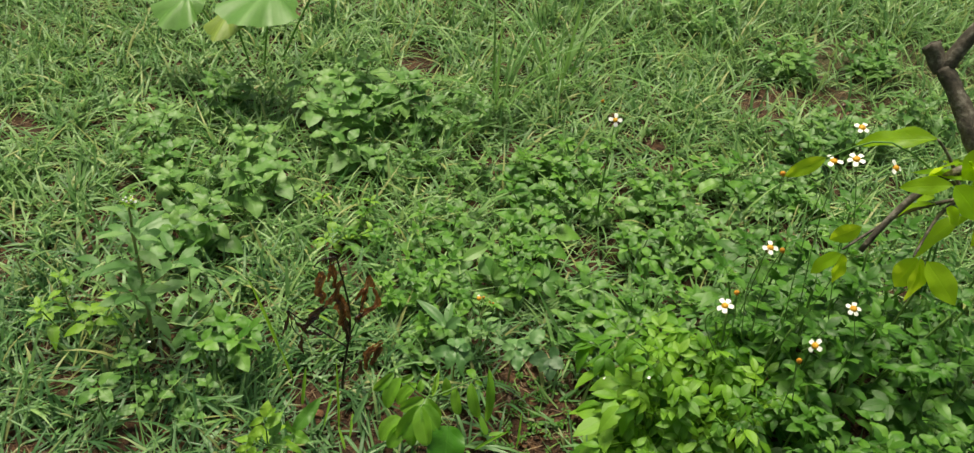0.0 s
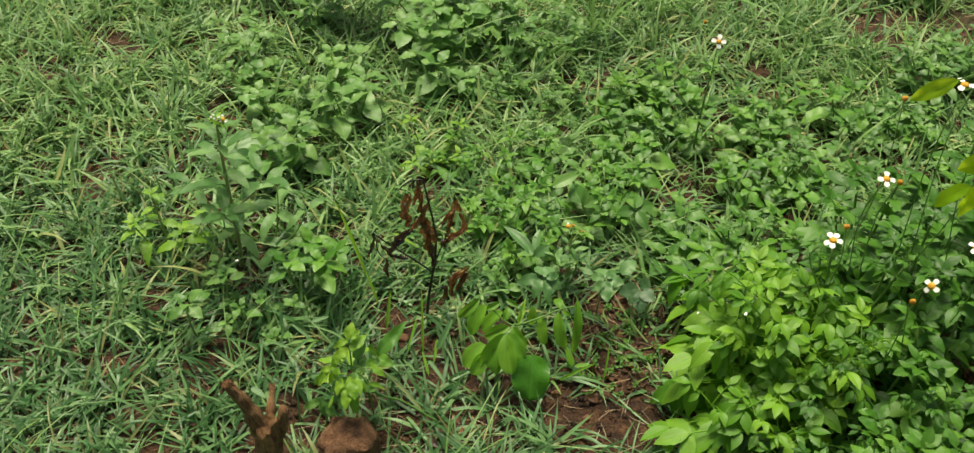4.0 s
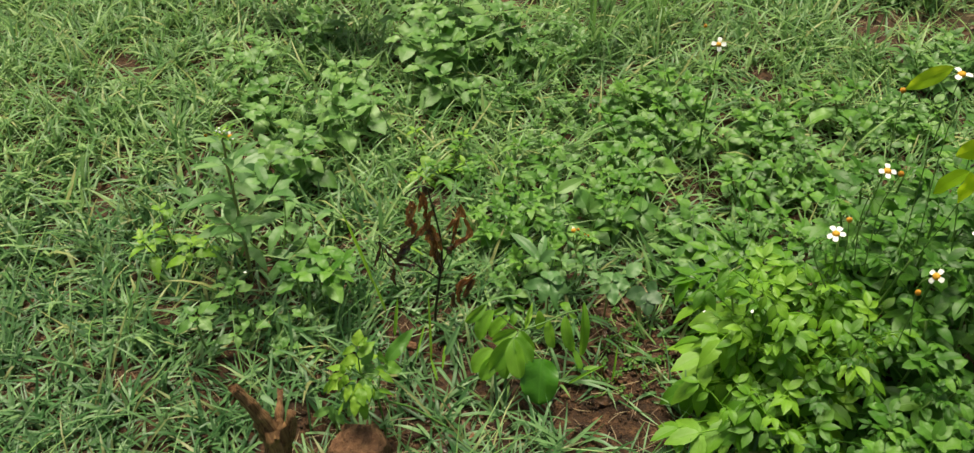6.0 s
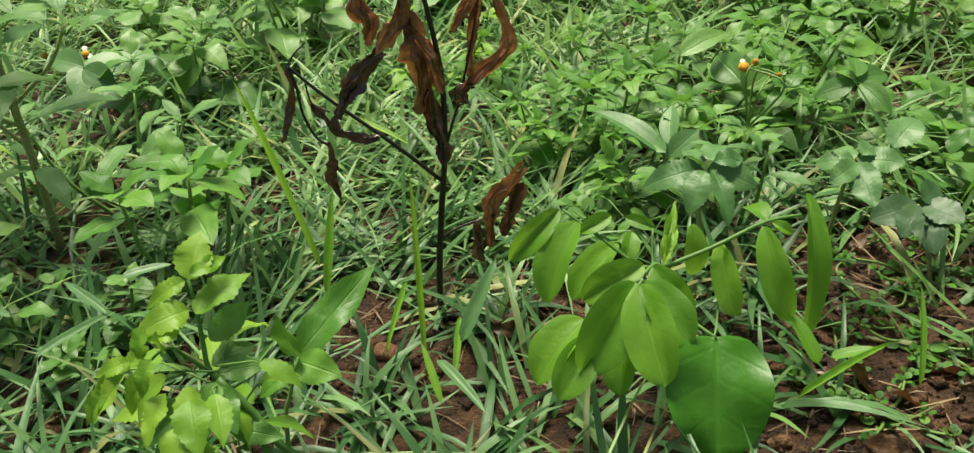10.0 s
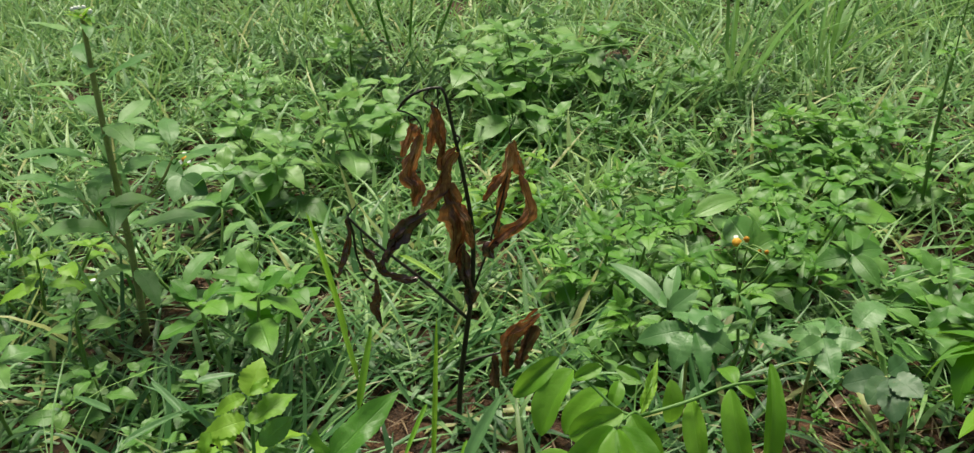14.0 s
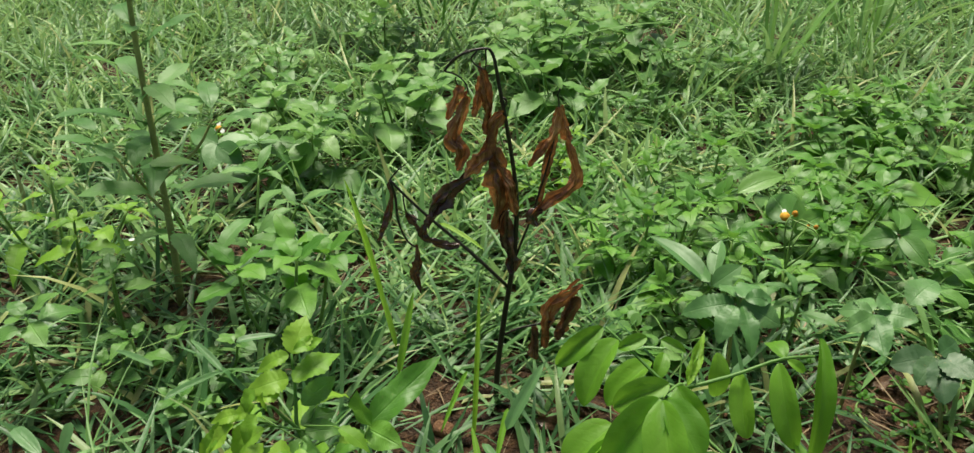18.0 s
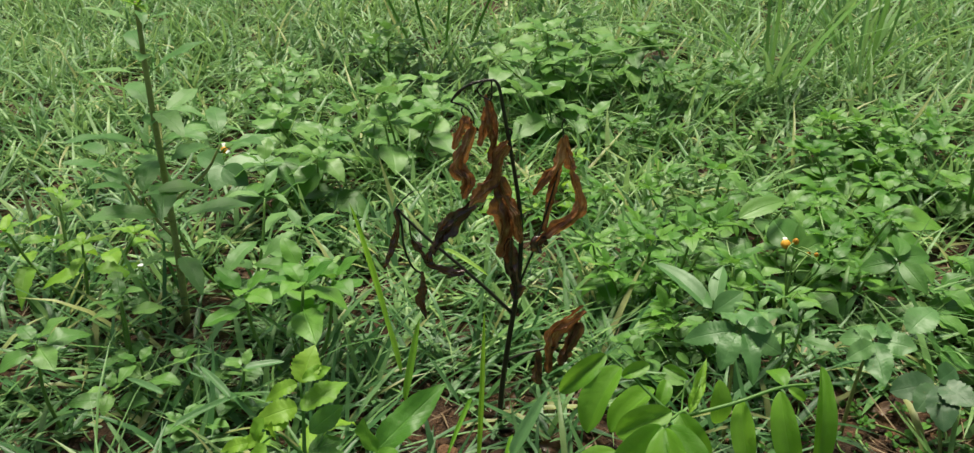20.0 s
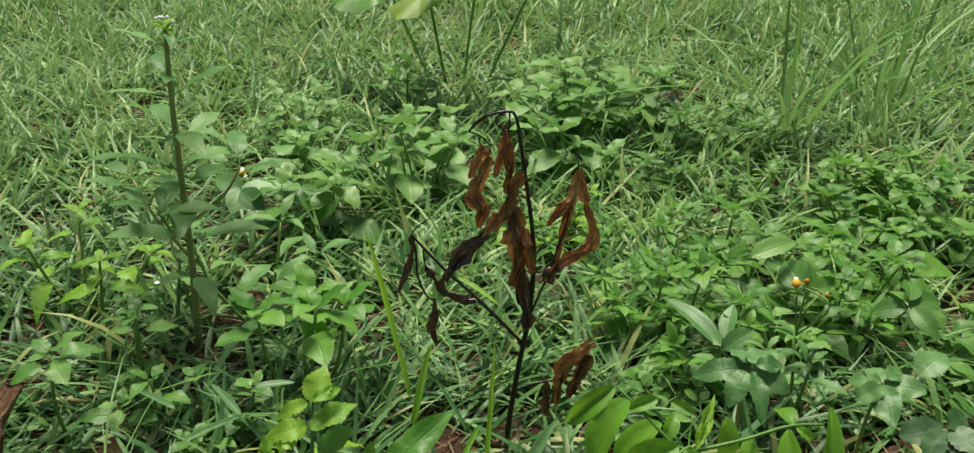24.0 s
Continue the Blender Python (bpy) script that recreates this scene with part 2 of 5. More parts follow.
M_PETAL = plain_material("white_petal", (0.72, 0.73, 0.68), (0.85, 0.86, 0.82), 0.5)
M_DISC = plain_material("orange_disc", (0.50, 0.20, 0.01), (0.75, 0.42, 0.03), 0.7)
M_SEED = plain_material("orange_seed_head", (0.36, 0.12, 0.01), (0.66, 0.33, 0.02), 0.7)

# ---- mesh helpers ----
R = random.Random(11)
NP = np.random.default_rng(7)


def mesh_of(name, verts, faces, mat, uvs=None, smooth=True):
    me = bpy.data.meshes.new(name)
    me.from_pydata([tuple(v) for v in verts], [], [tuple(f) for f in faces])
    me.materials.append(mat)
    if uvs is not None:
        layer = me.uv_layers.new(name="UVMap")
        flat = [c for f in faces for i in f for c in uvs[i]]
        layer.data.foreach_set("uv", flat)
    if smooth:
        me.polygons.foreach_set("use_smooth", [True] * len(me.polygons))
    me.update()
    return me


def part(name, me, parent, m=None, label=""):
    """One mesh object under a thing or under a part."""
    ob = new(name, me)
    ob.parent = parent
    if m is not None:
        ob.matrix_basis = m
    return tagged(ob, label)


def thing(name, x, y, z, label, category, group=""):
    ob = new(name)
    ob.empty_display_size = 0.03
    ob.location = (x, y, z)
    return tagged(ob, label, category, group)


def ground_z(x, y):
    """The lie of the soil: low swells and crumbs."""
    near = 1.0 / (1.0 + (0.12 * (x * x + (y - 1.5) ** 2)) ** 2)
    z = 0.018 * noise.noise((x * 2.1, y * 2.1, 3.0)) + 0.008 * noise.noise((x * 9, y * 9, 1.0)) + 0.004 * noise.noise((x * 31, y * 31, 7.0))
    hollow = math.exp(-((x + 0.13) ** 2 + (y - 0.775) ** 2) / 0.0018) + math.exp(-((x + 0.275) ** 2 + (y - 0.785) ** 2) / 0.0016)
    return z * near - 0.035 * hollow


def tube(points, radii, sides=6, caps=True):
    """Verts and faces of a round bar along points."""
    verts, faces, uvs = [], [], []
    count = len(points)
    pts = [Vector(p) for p in points]
    axis = None
    for i, p in enumerate(pts):
        d = (pts[min(i + 1, count - 1)] - pts[max(i - 1, 0)]).normalized()
        if axis is None:
            axis = d.orthogonal().normalized()
        axis = (axis - d * axis.dot(d)).normalized()
        other = d.cross(axis)
        for k in range(sides):
            a = 2 * math.pi * k / sides
            verts.append(p + (axis * math.cos(a) + other * math.sin(a)) * radii[i])
            uvs.append((k / sides, i / (count - 1)))
    for i in range(count - 1):
        for k in range(sides):
            j = (k + 1) % sides
            faces.append((i * sides + k, i * sides + j, (i + 1) * sides + j, (i + 1) * sides + k))
    if caps:
        faces.append(tuple(range(sides))[::-1])
        faces.append(tuple((count - 1) * sides + k for k in range(sides)))
    return verts, faces, uvs


def bend(points, n):
    """n + 1 points on a smooth curve through the given ones."""
    pts = [Vector(p) for p in points]
    out = []
    for i in range(n + 1):
        f = i / n * (len(pts) - 1)
        k = min(int(f), len(pts) - 2)
        t = f - k
        p0, p1, p2, p3 = pts[max(k - 1, 0)], pts[k], pts[k + 1], pts[min(k + 2, len(pts) - 1)]
        out.append(0.5 * (2 * p1 + (p2 - p0) * t + (2 * p0 - 5 * p1 + 4 * p2 - p3) * t * t + (3 * p1 - p0 - 3 * p2 + p3) * t ** 3))
    return out


def stem_mesh(name, points, r0, r1, mat, n=8, sides=6):
    pts = bend(points, n)
    v, f, u = tube(pts, [r0 + (r1 - r0) * i / n for i in range(n + 1)], sides)
    return mesh_of(name, v, f, mat, u)


def blade(width, peak, teeth, fold, droop, seed, n=9, petiole=0.0, sharp=1.0, wavy=0.0):
    """A leaf blade one unit long on +Y: outline by width and peak, toothed edge, raised halves, drooping tip. Verts, faces, uvs."""
    r = random.Random(seed)
    verts, faces, uvs = [], [], []
    for i in range(n + 1):
        v = i / n if sharp >= 0.6 else 0.5 - 0.5 * math.cos(math.pi * i / n)
        w = width * 0.5 * (v ** peak * (1 - v) ** sharp) / ((peak / (peak + sharp)) ** peak * (sharp / (peak + sharp)) ** sharp)
        if teeth and 0 < i < n:
            w *= 1 + (teeth if i % 2 else -teeth) * r.uniform(0.3, 1.5)
        zc = -droop * v * v
        yc = petiole + v * (1 - 0.25 * droop * v)
        for k, s in enumerate((-1.0, -0.5, 0.0, 0.5, 1.0)):
            lift = fold * abs(s) * w - 0.5 * fold * s * s * w
            verts.append((s * w, yc, zc + lift + wavy * w * math.sin(v * 11 + s * 2 + seed) * abs(s) + r.uniform(-0.006, 0.006)))
            uvs.append((0.5 + 0.5 * s, v))
    for i in range(n):
        for k in range(4):
            a = i * 5 + k
            faces.append((a, a + 1, a + 6, a + 5))
    if petiole:
        pv, pf, pu = tube([(0, 0, -0.01), (0, petiole * 0.5, 0.012), (0, petiole + 0.03, 0.0)], [0.016, 0.013, 0.01], 4, False)
        o = len(verts)
        verts += [tuple(p) for p in pv]
        uvs += [(0.5, 0.02)] * len(pv)
        faces += [tuple(o + i for i in f) for f in pf]
    return verts, faces, uvs


def joined(pieces):
    """Several (verts, faces, uvs, matrix) in one."""
    verts, faces, uvs = [], [], []
    for v, f, u, m in pieces:
        o = len(verts)
        verts += [tuple(m @ Vector(p)) for p in v]
        faces += [tuple(o + i for i in q) for q in f]
        uvs += list(u)
    return verts, faces, uvs


def turn(x, y, z, az, elev, roll=0.0, size=1.0):
    """The pose of a leaf at a point: its +Y to the azimuth az, raised by elev, all in degrees."""
    return pose(x, y, z, 0, 0, az) @ pose(0, 0, 0, elev, 0, 0) @ pose(0, 0, 0, 0, roll, 0) @ Matrix.Scale(size, 4)


def leaf_set(name, mat, count, **shape):
    return [mesh_of(name, *blade_mesh(mat, seed=40 + i, **{**shape, "droop": shape.get("droop", 0.25) * (0.6 + 0.4 * i)})) for i in range(count)]


def blade_mesh(mat, **shape):
    v, f, u = blade(**shape)
    return v, f, mat, u


def trifoliate_set(name, mat, count, width=0.5, droop=0.25, teeth=0.07, petiole=0.35):
    out = []
    for i in range(count):
        d = droop * (0.5 + 0.5 * i)
        mid = blade(width, 0.75, teeth, 0.35, d, 60 + i, n=9)
        sd = blade(width * 0.95, 0.75, teeth, 0.35, d, 80 + i, n=7)
        pv, pf, pu = tube([(0, 0, 0), (0, petiole * 0.5, 0.02), (0, petiole + 0.02, 0)], [0.014, 0.012, 0.01], 4, False)
        v, f, u = joined([
            (*mid, turn(0, petiole, 0, 0, 5, 0, 0.68)),
            (*sd, turn(0, petiole - 0.05, 0, 62 + 6 * i, 4, 10, 0.5)),
            (*sd, turn(0, petiole - 0.05, 0, -60 - 4 * i, 4, -10, 0.5)),
            (pv, pf, [(0.5, 0.02)] * len(pv), Matrix.Identity(4)),
        ])
        out.append(mesh_of(name, v, f, mat, u))
    return out


def pinnate_set(name, mat, count, leaflet=0.38, width=0.46, droop=0.3):
    """Ash-like leaves: an end leaflet and two drooping pairs on a stalk, one unit long."""
    out = []
    for i in range(count):
        d = droop * (0.6 + 0.3 * i)
        one = blade(width, 0.9, 0.06, 0.45, d, 20 + i, n=10, sharp=1.15)
        bits = [(*one, turn(0, 0.64, 0.02, 0, -8 - 6 * i, 0, leaflet))]
        for y, s in ((0.62, 0.92), (0.36, 0.8)):
            for side in (-1, 1):
                bits.append((*one, turn(0, y, 0.0, side * (58 + 5 * i), -14 - 5 * i, side * 12, leaflet * s)))
        pv, pf, pu = tube([(0, 0, 0), (0, 0.35, 0.04), (0, 0.66, 0.02)], [0.012, 0.01, 0.007], 4, False)
        bits.append((pv, pf, [(0.5, 0.02)] * len(pv), Matrix.Identity(4)))
        v, f, u = joined(bits)
        out.append(mesh_of(name, v, f, mat, u))
    return out


L_PIN = pinnate_set("leaf", M_BUSH, 4)
L_PIN_DEEP = pinnate_set("leaf", M_DEEP, 3)
L_TRI_DEEP = trifoliate_set("leaf", M_DEEP, 4)
L_TRI = trifoliate_set("leaf", M_BRIGHT, 4)
L_TRI_MID = trifoliate_set("leaf", M_MID, 4)
L_OVATE = leaf_set("leaf", M_MID, 5, width=0.62, peak=0.7, teeth=0.035, fold=0.32, droop=0.24, petiole=0.22, n=13, wavy=0.14)
L_OVATE_BRIGHT = leaf_set("leaf", M_BRIGHT, 5, width=0.6, peak=0.72, teeth=0.035, fold=0.32, droop=0.24, petiole=0.18, n=13, wavy=0.14)
L_LANCE = leaf_set("leaf", M_HERB, 4, width=0.34, peak=0.9, teeth=0.07, fold=0.4, droop=0.35, petiole=0.15, n=15, wavy=0.12)
L_LIME = leaf_set("leaf", M_LIME, 4, width=0.44, peak=0.8, teeth=0.09, fold=0.4, droop=0.4, petiole=0.12, n=15, wavy=0.15, sharp=1.3)
L_ROUND = leaf_set("leaf", M_MID, 3, width=0.85, peak=0.7, teeth=0.0, fold=0.2, droop=0.15, petiole=0.3, n=7, sharp=0.55)
# Oval leaves in the pale gourd green, which stands for sky reflected off them.
L_OVATE_SHEEN = leaf_set("leaf", M_PALE, 5, width=0.64, peak=0.68, teeth=0.035, fold=0.28, droop=0.22, petiole=0.2, n=13, wavy=0.14)
L_LANCE_SOFT = leaf_set("leaf", M_HERB, 4, width=0.36, peak=0.85, teeth=0.06, fold=0.4, droop=0.3, petiole=0.22, n=17, wavy=0.12)
L_ROUND_DEEP = leaf_set("leaf", M_DEEP, 3, width=0.85, peak=0.7, teeth=0.0, fold=0.2, droop=0.15, petiole=0.3, n=7, sharp=0.65)
L_YELLOW = leaf_set("leaf", M_YELLOW, 4, width=0.34, peak=0.85, teeth=0.0, fold=0.3, droop=0.3, petiole=0.04, n=10, wavy=0.15)
L_SMALL = {"deep": L_TRI_DEEP, "feather_deep": L_PIN_DEEP, "feather": L_PIN, "bright": L_TRI, "mid": L_TRI_MID, "ovate": L_OVATE, "ovate_sheen": L_OVATE_SHEEN, "ovate_bright": L_OVATE_BRIGHT, "lance": L_LANCE, "lime": L_LIME, "round": L_ROUND, "round_deep": L_ROUND_DEEP}


def weed(name, x, y, label, category="weed", stems=4, radius=0.08, height=0.12, leaves="ovate", size=0.05, nodes=4, seed=0, group="", stem_mat=None, low=0.3, lift=18.0, tip=True):
    """A branching herb: bent stems with opposite pairs of leaves, crossed from node to node, and a tuft of young leaves at each tip."""
    r = random.Random(seed * 7 + 3)
    z0 = ground_z(x, y) - 0.004
    plant = thing(name, x, y, z0, label, category, group)
    kinds = L_SMALL[leaves]
    first = r.uniform(0, 360)
    for s in range(stems):
        a = radians(first + 360 * s / stems + r.uniform(-25, 25))
        reach = radius * (0.25 + 0.75 * math.sqrt(r.random())) if stems > 1 else radius * 0.2
        h = height * (1.0 - 0.35 * (reach / max(radius, 1e-6)) ** 2) * r.uniform(0.85, 1.1)
        tipp = Vector((math.cos(a) * reach, math.sin(a) * reach, h))
        mid = Vector((tipp.x * 0.62 + r.uniform(-0.01, 0.01), tipp.y * 0.62 + r.uniform(-0.01, 0.01), h * 0.5))
        pts = bend([(tipp.x * 0.12, tipp.y * 0.12, 0), mid, tipp], 10)
        thick = 0.0016 + 0.006 * height
        part("stem", stem_mesh("stem", pts, thick, thick * 0.55, stem_mat or M_STEM, 7, 5), plant)
        twist = r.uniform(0, 180)
        for k in range(nodes):
            f = low + (0.97 - low) * k / max(nodes - 1, 1)
            p = pts[min(10, int(round(f * 10)))]
            grow = 1.0 - 0.45 * max(0.0, f - 0.55) / 0.45
            for half in (0, 180):
                az = twist + 90 * k + half + r.uniform(-20, 20)
                m = turn(p.x, p.y, p.z, az, lift * (0.3 + f) + r.uniform(-14, 14), r.uniform(-16, 16), size * grow * r.uniform(0.8, 1.18))
                part("leaf", r.choice(kinds), plant, m)
        if tip:
            p = pts[-1]
            for k in range(3):
                part("leaf", r.choice(kinds), plant, turn(p.x, p.y, p.z, twist + 120 * k + 40, 38 + r.uniform(-8, 14), 0, size * 0.52 * r.uniform(0.8, 1.1)))
    return plant


# ---- ground ----
def spread(near0, near1, step, far):
    inner = np.arange(near0, near1 + step / 2, step)
    outer = np.geomspace(0.1, far, 26)
    return np.concatenate([near0 - outer[::-1], inner, near1 + outer])


gx, gy = spread(-2.4, 2.4, 0.022, 400.0), spread(0.2, 4.6, 0.022, 400.0)
gv = [(float(x), float(y), ground_z(x, y)) for y in gy for x in gx]
nx = len(gx)
gf = [(j * nx + i, j * nx + i + 1, (j + 1) * nx + i + 1, (j + 1) * nx + i) for j in range(len(gy) - 1) for i in range(nx - 1)]
ground = new("ground", mesh_of("ground", gv, gf, M_SOIL))
tagged(ground, "bare red-brown soil with crumbs under the weeds and grass", "ground", kind="structure")

# bare places, thin in grass: x, y, half widths, what is left there
BARE = [
    (-0.13, 1.05, 0.15, 0.10, 0.28), (0.20, 0.95, 0.13, 0.12, 0.12), (-0.07, 0.84, 0.15, 0.07, 0.55), (0.02, 1.19, 0.05, 0.05, 0.2),
    (-0.33, 1.28, 0.06, 0.035, 0.2), (0.25, 1.11, 0.13, 0.11, 0.10), (0.38, 0.98, 0.17, 0.16, 0.10), (0.80, 1.05, 0.33, 0.33, 0.08),
    (0.60, 1.45, 0.36, 0.25, 0.75), (-0.30, 0.76, 0.13, 0.09, 0.5), (1.32, 2.64, 0.46, 0.20, 0.12), (1.02, 2.56, 0.16, 0.10, 0.3), (1.25, 2.33, 0.38, 0.16, 0.15), (0.86, 2.24, 0.10, 0.06, 0.3), (1.05, 1.95, 0.18, 0.07, 0.3),
    (0.0, 1.08, 0.06, 0.09, 0.25), (-0.03, 0.98, 0.06, 0.08, 0.35), (0.12, 1.03, 0.08, 0.06, 0.3),
    (-1.11, 1.89, 0.07, 0.06, 0.1), (-0.70, 1.61, 0.07, 0.05, 0.1), (-0.47, 1.29, 0.07, 0.04, 0.1), (0.49, 1.77, 0.08, 0.05, 0.2),
    (-1.05, 1.80, 0.05, 0.06, 0.2), (-0.58, 1.45, 0.06, 0.04, 0.2),
]


def left_over(x, y):
    keep = np.ones_like(x)
    for cx, cy, rx, ry, rest in BARE:
        d = ((x - cx) / rx) ** 2 + ((y - cy) / ry) ** 2
        keep = np.minimum(keep, rest + (1 - rest) * np.clip((d - 0.6) / 0.8, 0, 1))
    return keep


def heights(x, y):
    return np.array([ground_z(float(a), float(b)) for a, b in zip(x, y)])


def grass_mesh(name, x, y, az, elev, length, width, sag, mat, z=None, seg=4):
    """Folded blades in one mesh: each starts at x, y, rises at elev and sags along its length."""
    n = len(x)
    z = heights(x, y) if z is None else z
    t = np.linspace(0, 1, seg + 1)
    verts = np.zeros((n, seg + 1, 3, 3))
    ux, uy = np.cos(az), np.sin(az)
    px, pz = np.zeros(n), z.copy()
    ang = elev.copy()
    sway = NP.uniform(-0.35, 0.35, n)
    h = az.copy()
    cx, cy = x.copy(), y.copy()
    for i in range(seg + 1):
        w = width * 0.5 * (0.7 + 0.9 * t[i]) * np.clip((1 - t[i]) * 1.45, 0.02, 1.0)
        sx, sy = -np.sin(h), np.cos(h)
        for k, s in enumerate((-1, 0, 1)):
            verts[:, i, k, 0] = cx + sx * w * s
            verts[:, i, k, 1] = cy + sy * w * s
            verts[:, i, k, 2] = pz + (0.35 * w if s else 0.0)
        step = length / seg
        cx = cx + np.cos(ang) * np.cos(h) * step
        cy = cy + np.cos(ang) * np.sin(h) * step
        pz = np.maximum(pz + np.sin(ang) * step, z + 0.003)
        ang = ang - sag / seg
        h = h + sway / seg
    flat = verts.reshape(-1, 3)
    base = (np.arange(n) * (seg + 1) * 3)[:, None, None]
    quads = []
    for i in range(seg):
        for k in range(2):
            a = i * 3 + k
            quads.append((a, a + 1, a + 4, a + 3))
    faces = (base + np.array(quads)[None]).reshape(-1, 4)
    me = bpy.data.meshes.new(name)
    me.vertices.add(len(flat))
    me.vertices.foreach_set("co", flat.astype(np.float32).ravel())
    me.loops.add(faces.size)
    me.loops.foreach_set("vertex_index", faces.astype(np.int32).ravel())
    me.polygons.add(len(faces))
    me.polygons.foreach_set("loop_start", np.arange(0, faces.size, 4, dtype=np.int32))
    me.polygons.foreach_set("use_smooth", np.ones(len(faces), dtype=bool))
    me.update(calc_edges=True)
    layer = me.uv_layers.new(name="UVMap")
    u = np.tile(np.array([0.0, 0.5, 1.0]), seg + 1)
    vv = np.repeat(t, 3)
    idx = faces.ravel() % ((seg + 1) * 3)
    layer.data.foreach_set("uv", np.stack([u[idx], vv[idx]], 1).astype(np.float32).ravel())
    me.materials.append(mat)
    me.validate()
    return me


def tufts(count, x0, x1, y0, y1, per, keep_rule, cell=0.012):
    """Places of blades, several to a tuft, thinned where the soil is bare."""
    cx, cy = NP.uniform(x0, x1, count), NP.uniform(y0, y1, count)
    stay = NP.random(count) < keep_rule(cx, cy)
    cx, cy = cx[stay], cy[stay]
    lean = NP.uniform(0, 2 * np.pi, len(cx))
    x, y = np.repeat(cx, per), np.repeat(cy, per)
    n = len(x)
    return x + NP.normal(0, cell, n), y + NP.normal(0, cell, n), np.repeat(lean, per), n


def patchy(x, y):
    """Turf that thins out here and there, down to the soil."""
    clump = np.array([noise.noise((float(a) * 7.0, float(b) * 7.0, 5.0)) for a, b in zip(x, y)])
    return left_over(x, y) * np.clip(0.76 + 1.2 * clump, 0.12, 1.0)


def grass_stuff(name, label, count, box, per, length, width, elev, sag, mat, rule=left_over, follow=0.9, seg=4):
    x, y, lean, n = tufts(count, *box, per, rule)
    az = lean + NP.normal(0, follow, n)
    me = grass_mesh(name, x, y, az, NP.uniform(*elev, n), NP.uniform(*length, n) * NP.uniform(0.7, 1.15, n), NP.uniform(*width, n), NP.uniform(*sag, n), mat, None, seg)
    return tagged(new(name, me), label, "grass", kind="stuff")


def fade(v, a, b):
    """0 below a, 1 above b."""
    return np.clip((v - a) / (b - a), 0.0, 1.0)


def near_turf(x, y):
    return patchy(x, y) * (0.78 + 0.22 * fade(y, 1.0, 1.25)) * (1 - fade(y, 1.02, 1.5)) * (1 - fade(np.abs(x), 1.1, 1.8)) * fade(y, 0.1, 0.5)


def middle_turf(x, y):
    clump = np.array([noise.noise((float(a) * 5.0, float(b) * 5.0, 4.0)) for a, b in zip(x, y)])
    ragged = np.array([noise.noise((float(a) * 1.6, float(b) * 1.6, 8.0)) for a, b in zip(x, y)])
    near_edge = fade(y + 0.25 * ragged, 0.95, 1.45)
    return left_over(x, y) * np.clip(0.80 + 1.1 * clump, 0.2, 1.0) * near_edge * (1 - fade(y + 0.5 * ragged, 2.5, 3.3)) * (1 - fade(np.abs(x) + 0.7 * ragged, 1.5, 2.6))


def far_turf(x, y):
    ragged = np.array([noise.noise((float(a) * 1.7, float(b) * 1.7, 2.0)) for a, b in zip(x, y)])
    return fade(y, 2.4, 3.2) * (1 - fade(np.hypot(x, y - 3.0) + ragged, 2.6, 4.6))


def edge_turf(x, y):
    """Thin turf on all sides of the plot, out to where it is lost."""
    ragged = np.array([noise.noise((float(a) * 1.3, float(b) * 1.3, 9.0)) for a, b in zip(x, y)])
    far = np.hypot(x, y - 1.6) + 0.9 * ragged
    inner = np.maximum(np.abs(x) / 1.15, np.abs(y - 1.6) / 1.1)
    return fade(inner, 0.85, 1.15) * (1 - fade(far, 2.2, 5.2))


grass_stuff("meadow_grass", "short grey-green creeping grass with arched wet blades", 13500, (-1.6, 1.4, 0.15, 2.15), 6, (0.04, 0.12), (0.0030, 0.0085), (0.05, 1.15), (-0.3, 1.5), M_GRASS, rule=near_turf)
grass_stuff("grass_runners", "long pale runners and stalks of creeping grass", 1700, (-1.8, 1.8, 0.1, 2.15), 2, (0.12, 0.28), (0.0014, 0.0030), (0.1, 0.9), (0.3, 1.3), M_GRASS_FAR, rule=near_turf)
grass_stuff("back_grass", "longer and denser green grass behind the weeds, paled for sky sheen", 16000, (-3.0, 2.6, 0.95, 3.3), 6, (0.05, 0.14), (0.0035, 0.0095), (0.05, 1.1), (-0.2, 1.8), M_GRASS_BACK, rule=middle_turf, seg=4)
grass_stuff("pale_back_grass", "light yellow-green grass blades among the turf", 3200, (-3.0, 2.6, 1.5, 3.3), 5, (0.06, 0.17), (0.0030, 0.0070), (0.2, 1.2), (0.1, 1.8), M_GRASS_FAR, rule=middle_turf, seg=4)
grass_stuff("distant_grass", "tall green grass at the far end of the plot", 7000, (-4.0, 4.0, 2.4, 7.0), 5, (0.08, 0.22), (0.005, 0.012), (0.3, 1.35), (0.2, 1.7), M_GRASS_BACK, rule=far_turf, seg=3)
grass_stuff("distant_pale_grass", "tall light green grass at the far end of the plot", 5000, (-4.0, 4.0, 2.4, 7.0), 5, (0.08, 0.20), (0.004, 0.010), (0.3, 1.35), (0.2, 1.7), M_GRASS_FAR, rule=far_turf, seg=3)
grass_stuff("outlying_grass", "ragged green grass round the plot", 13000, (-5.0, 5.0, -2.6, 5.0), 5, (0.06, 0.18), (0.004, 0.009), (0.4, 1.4), (0.3, 1.6), M_GRASS_BACK, rule=edge_turf, seg=2)
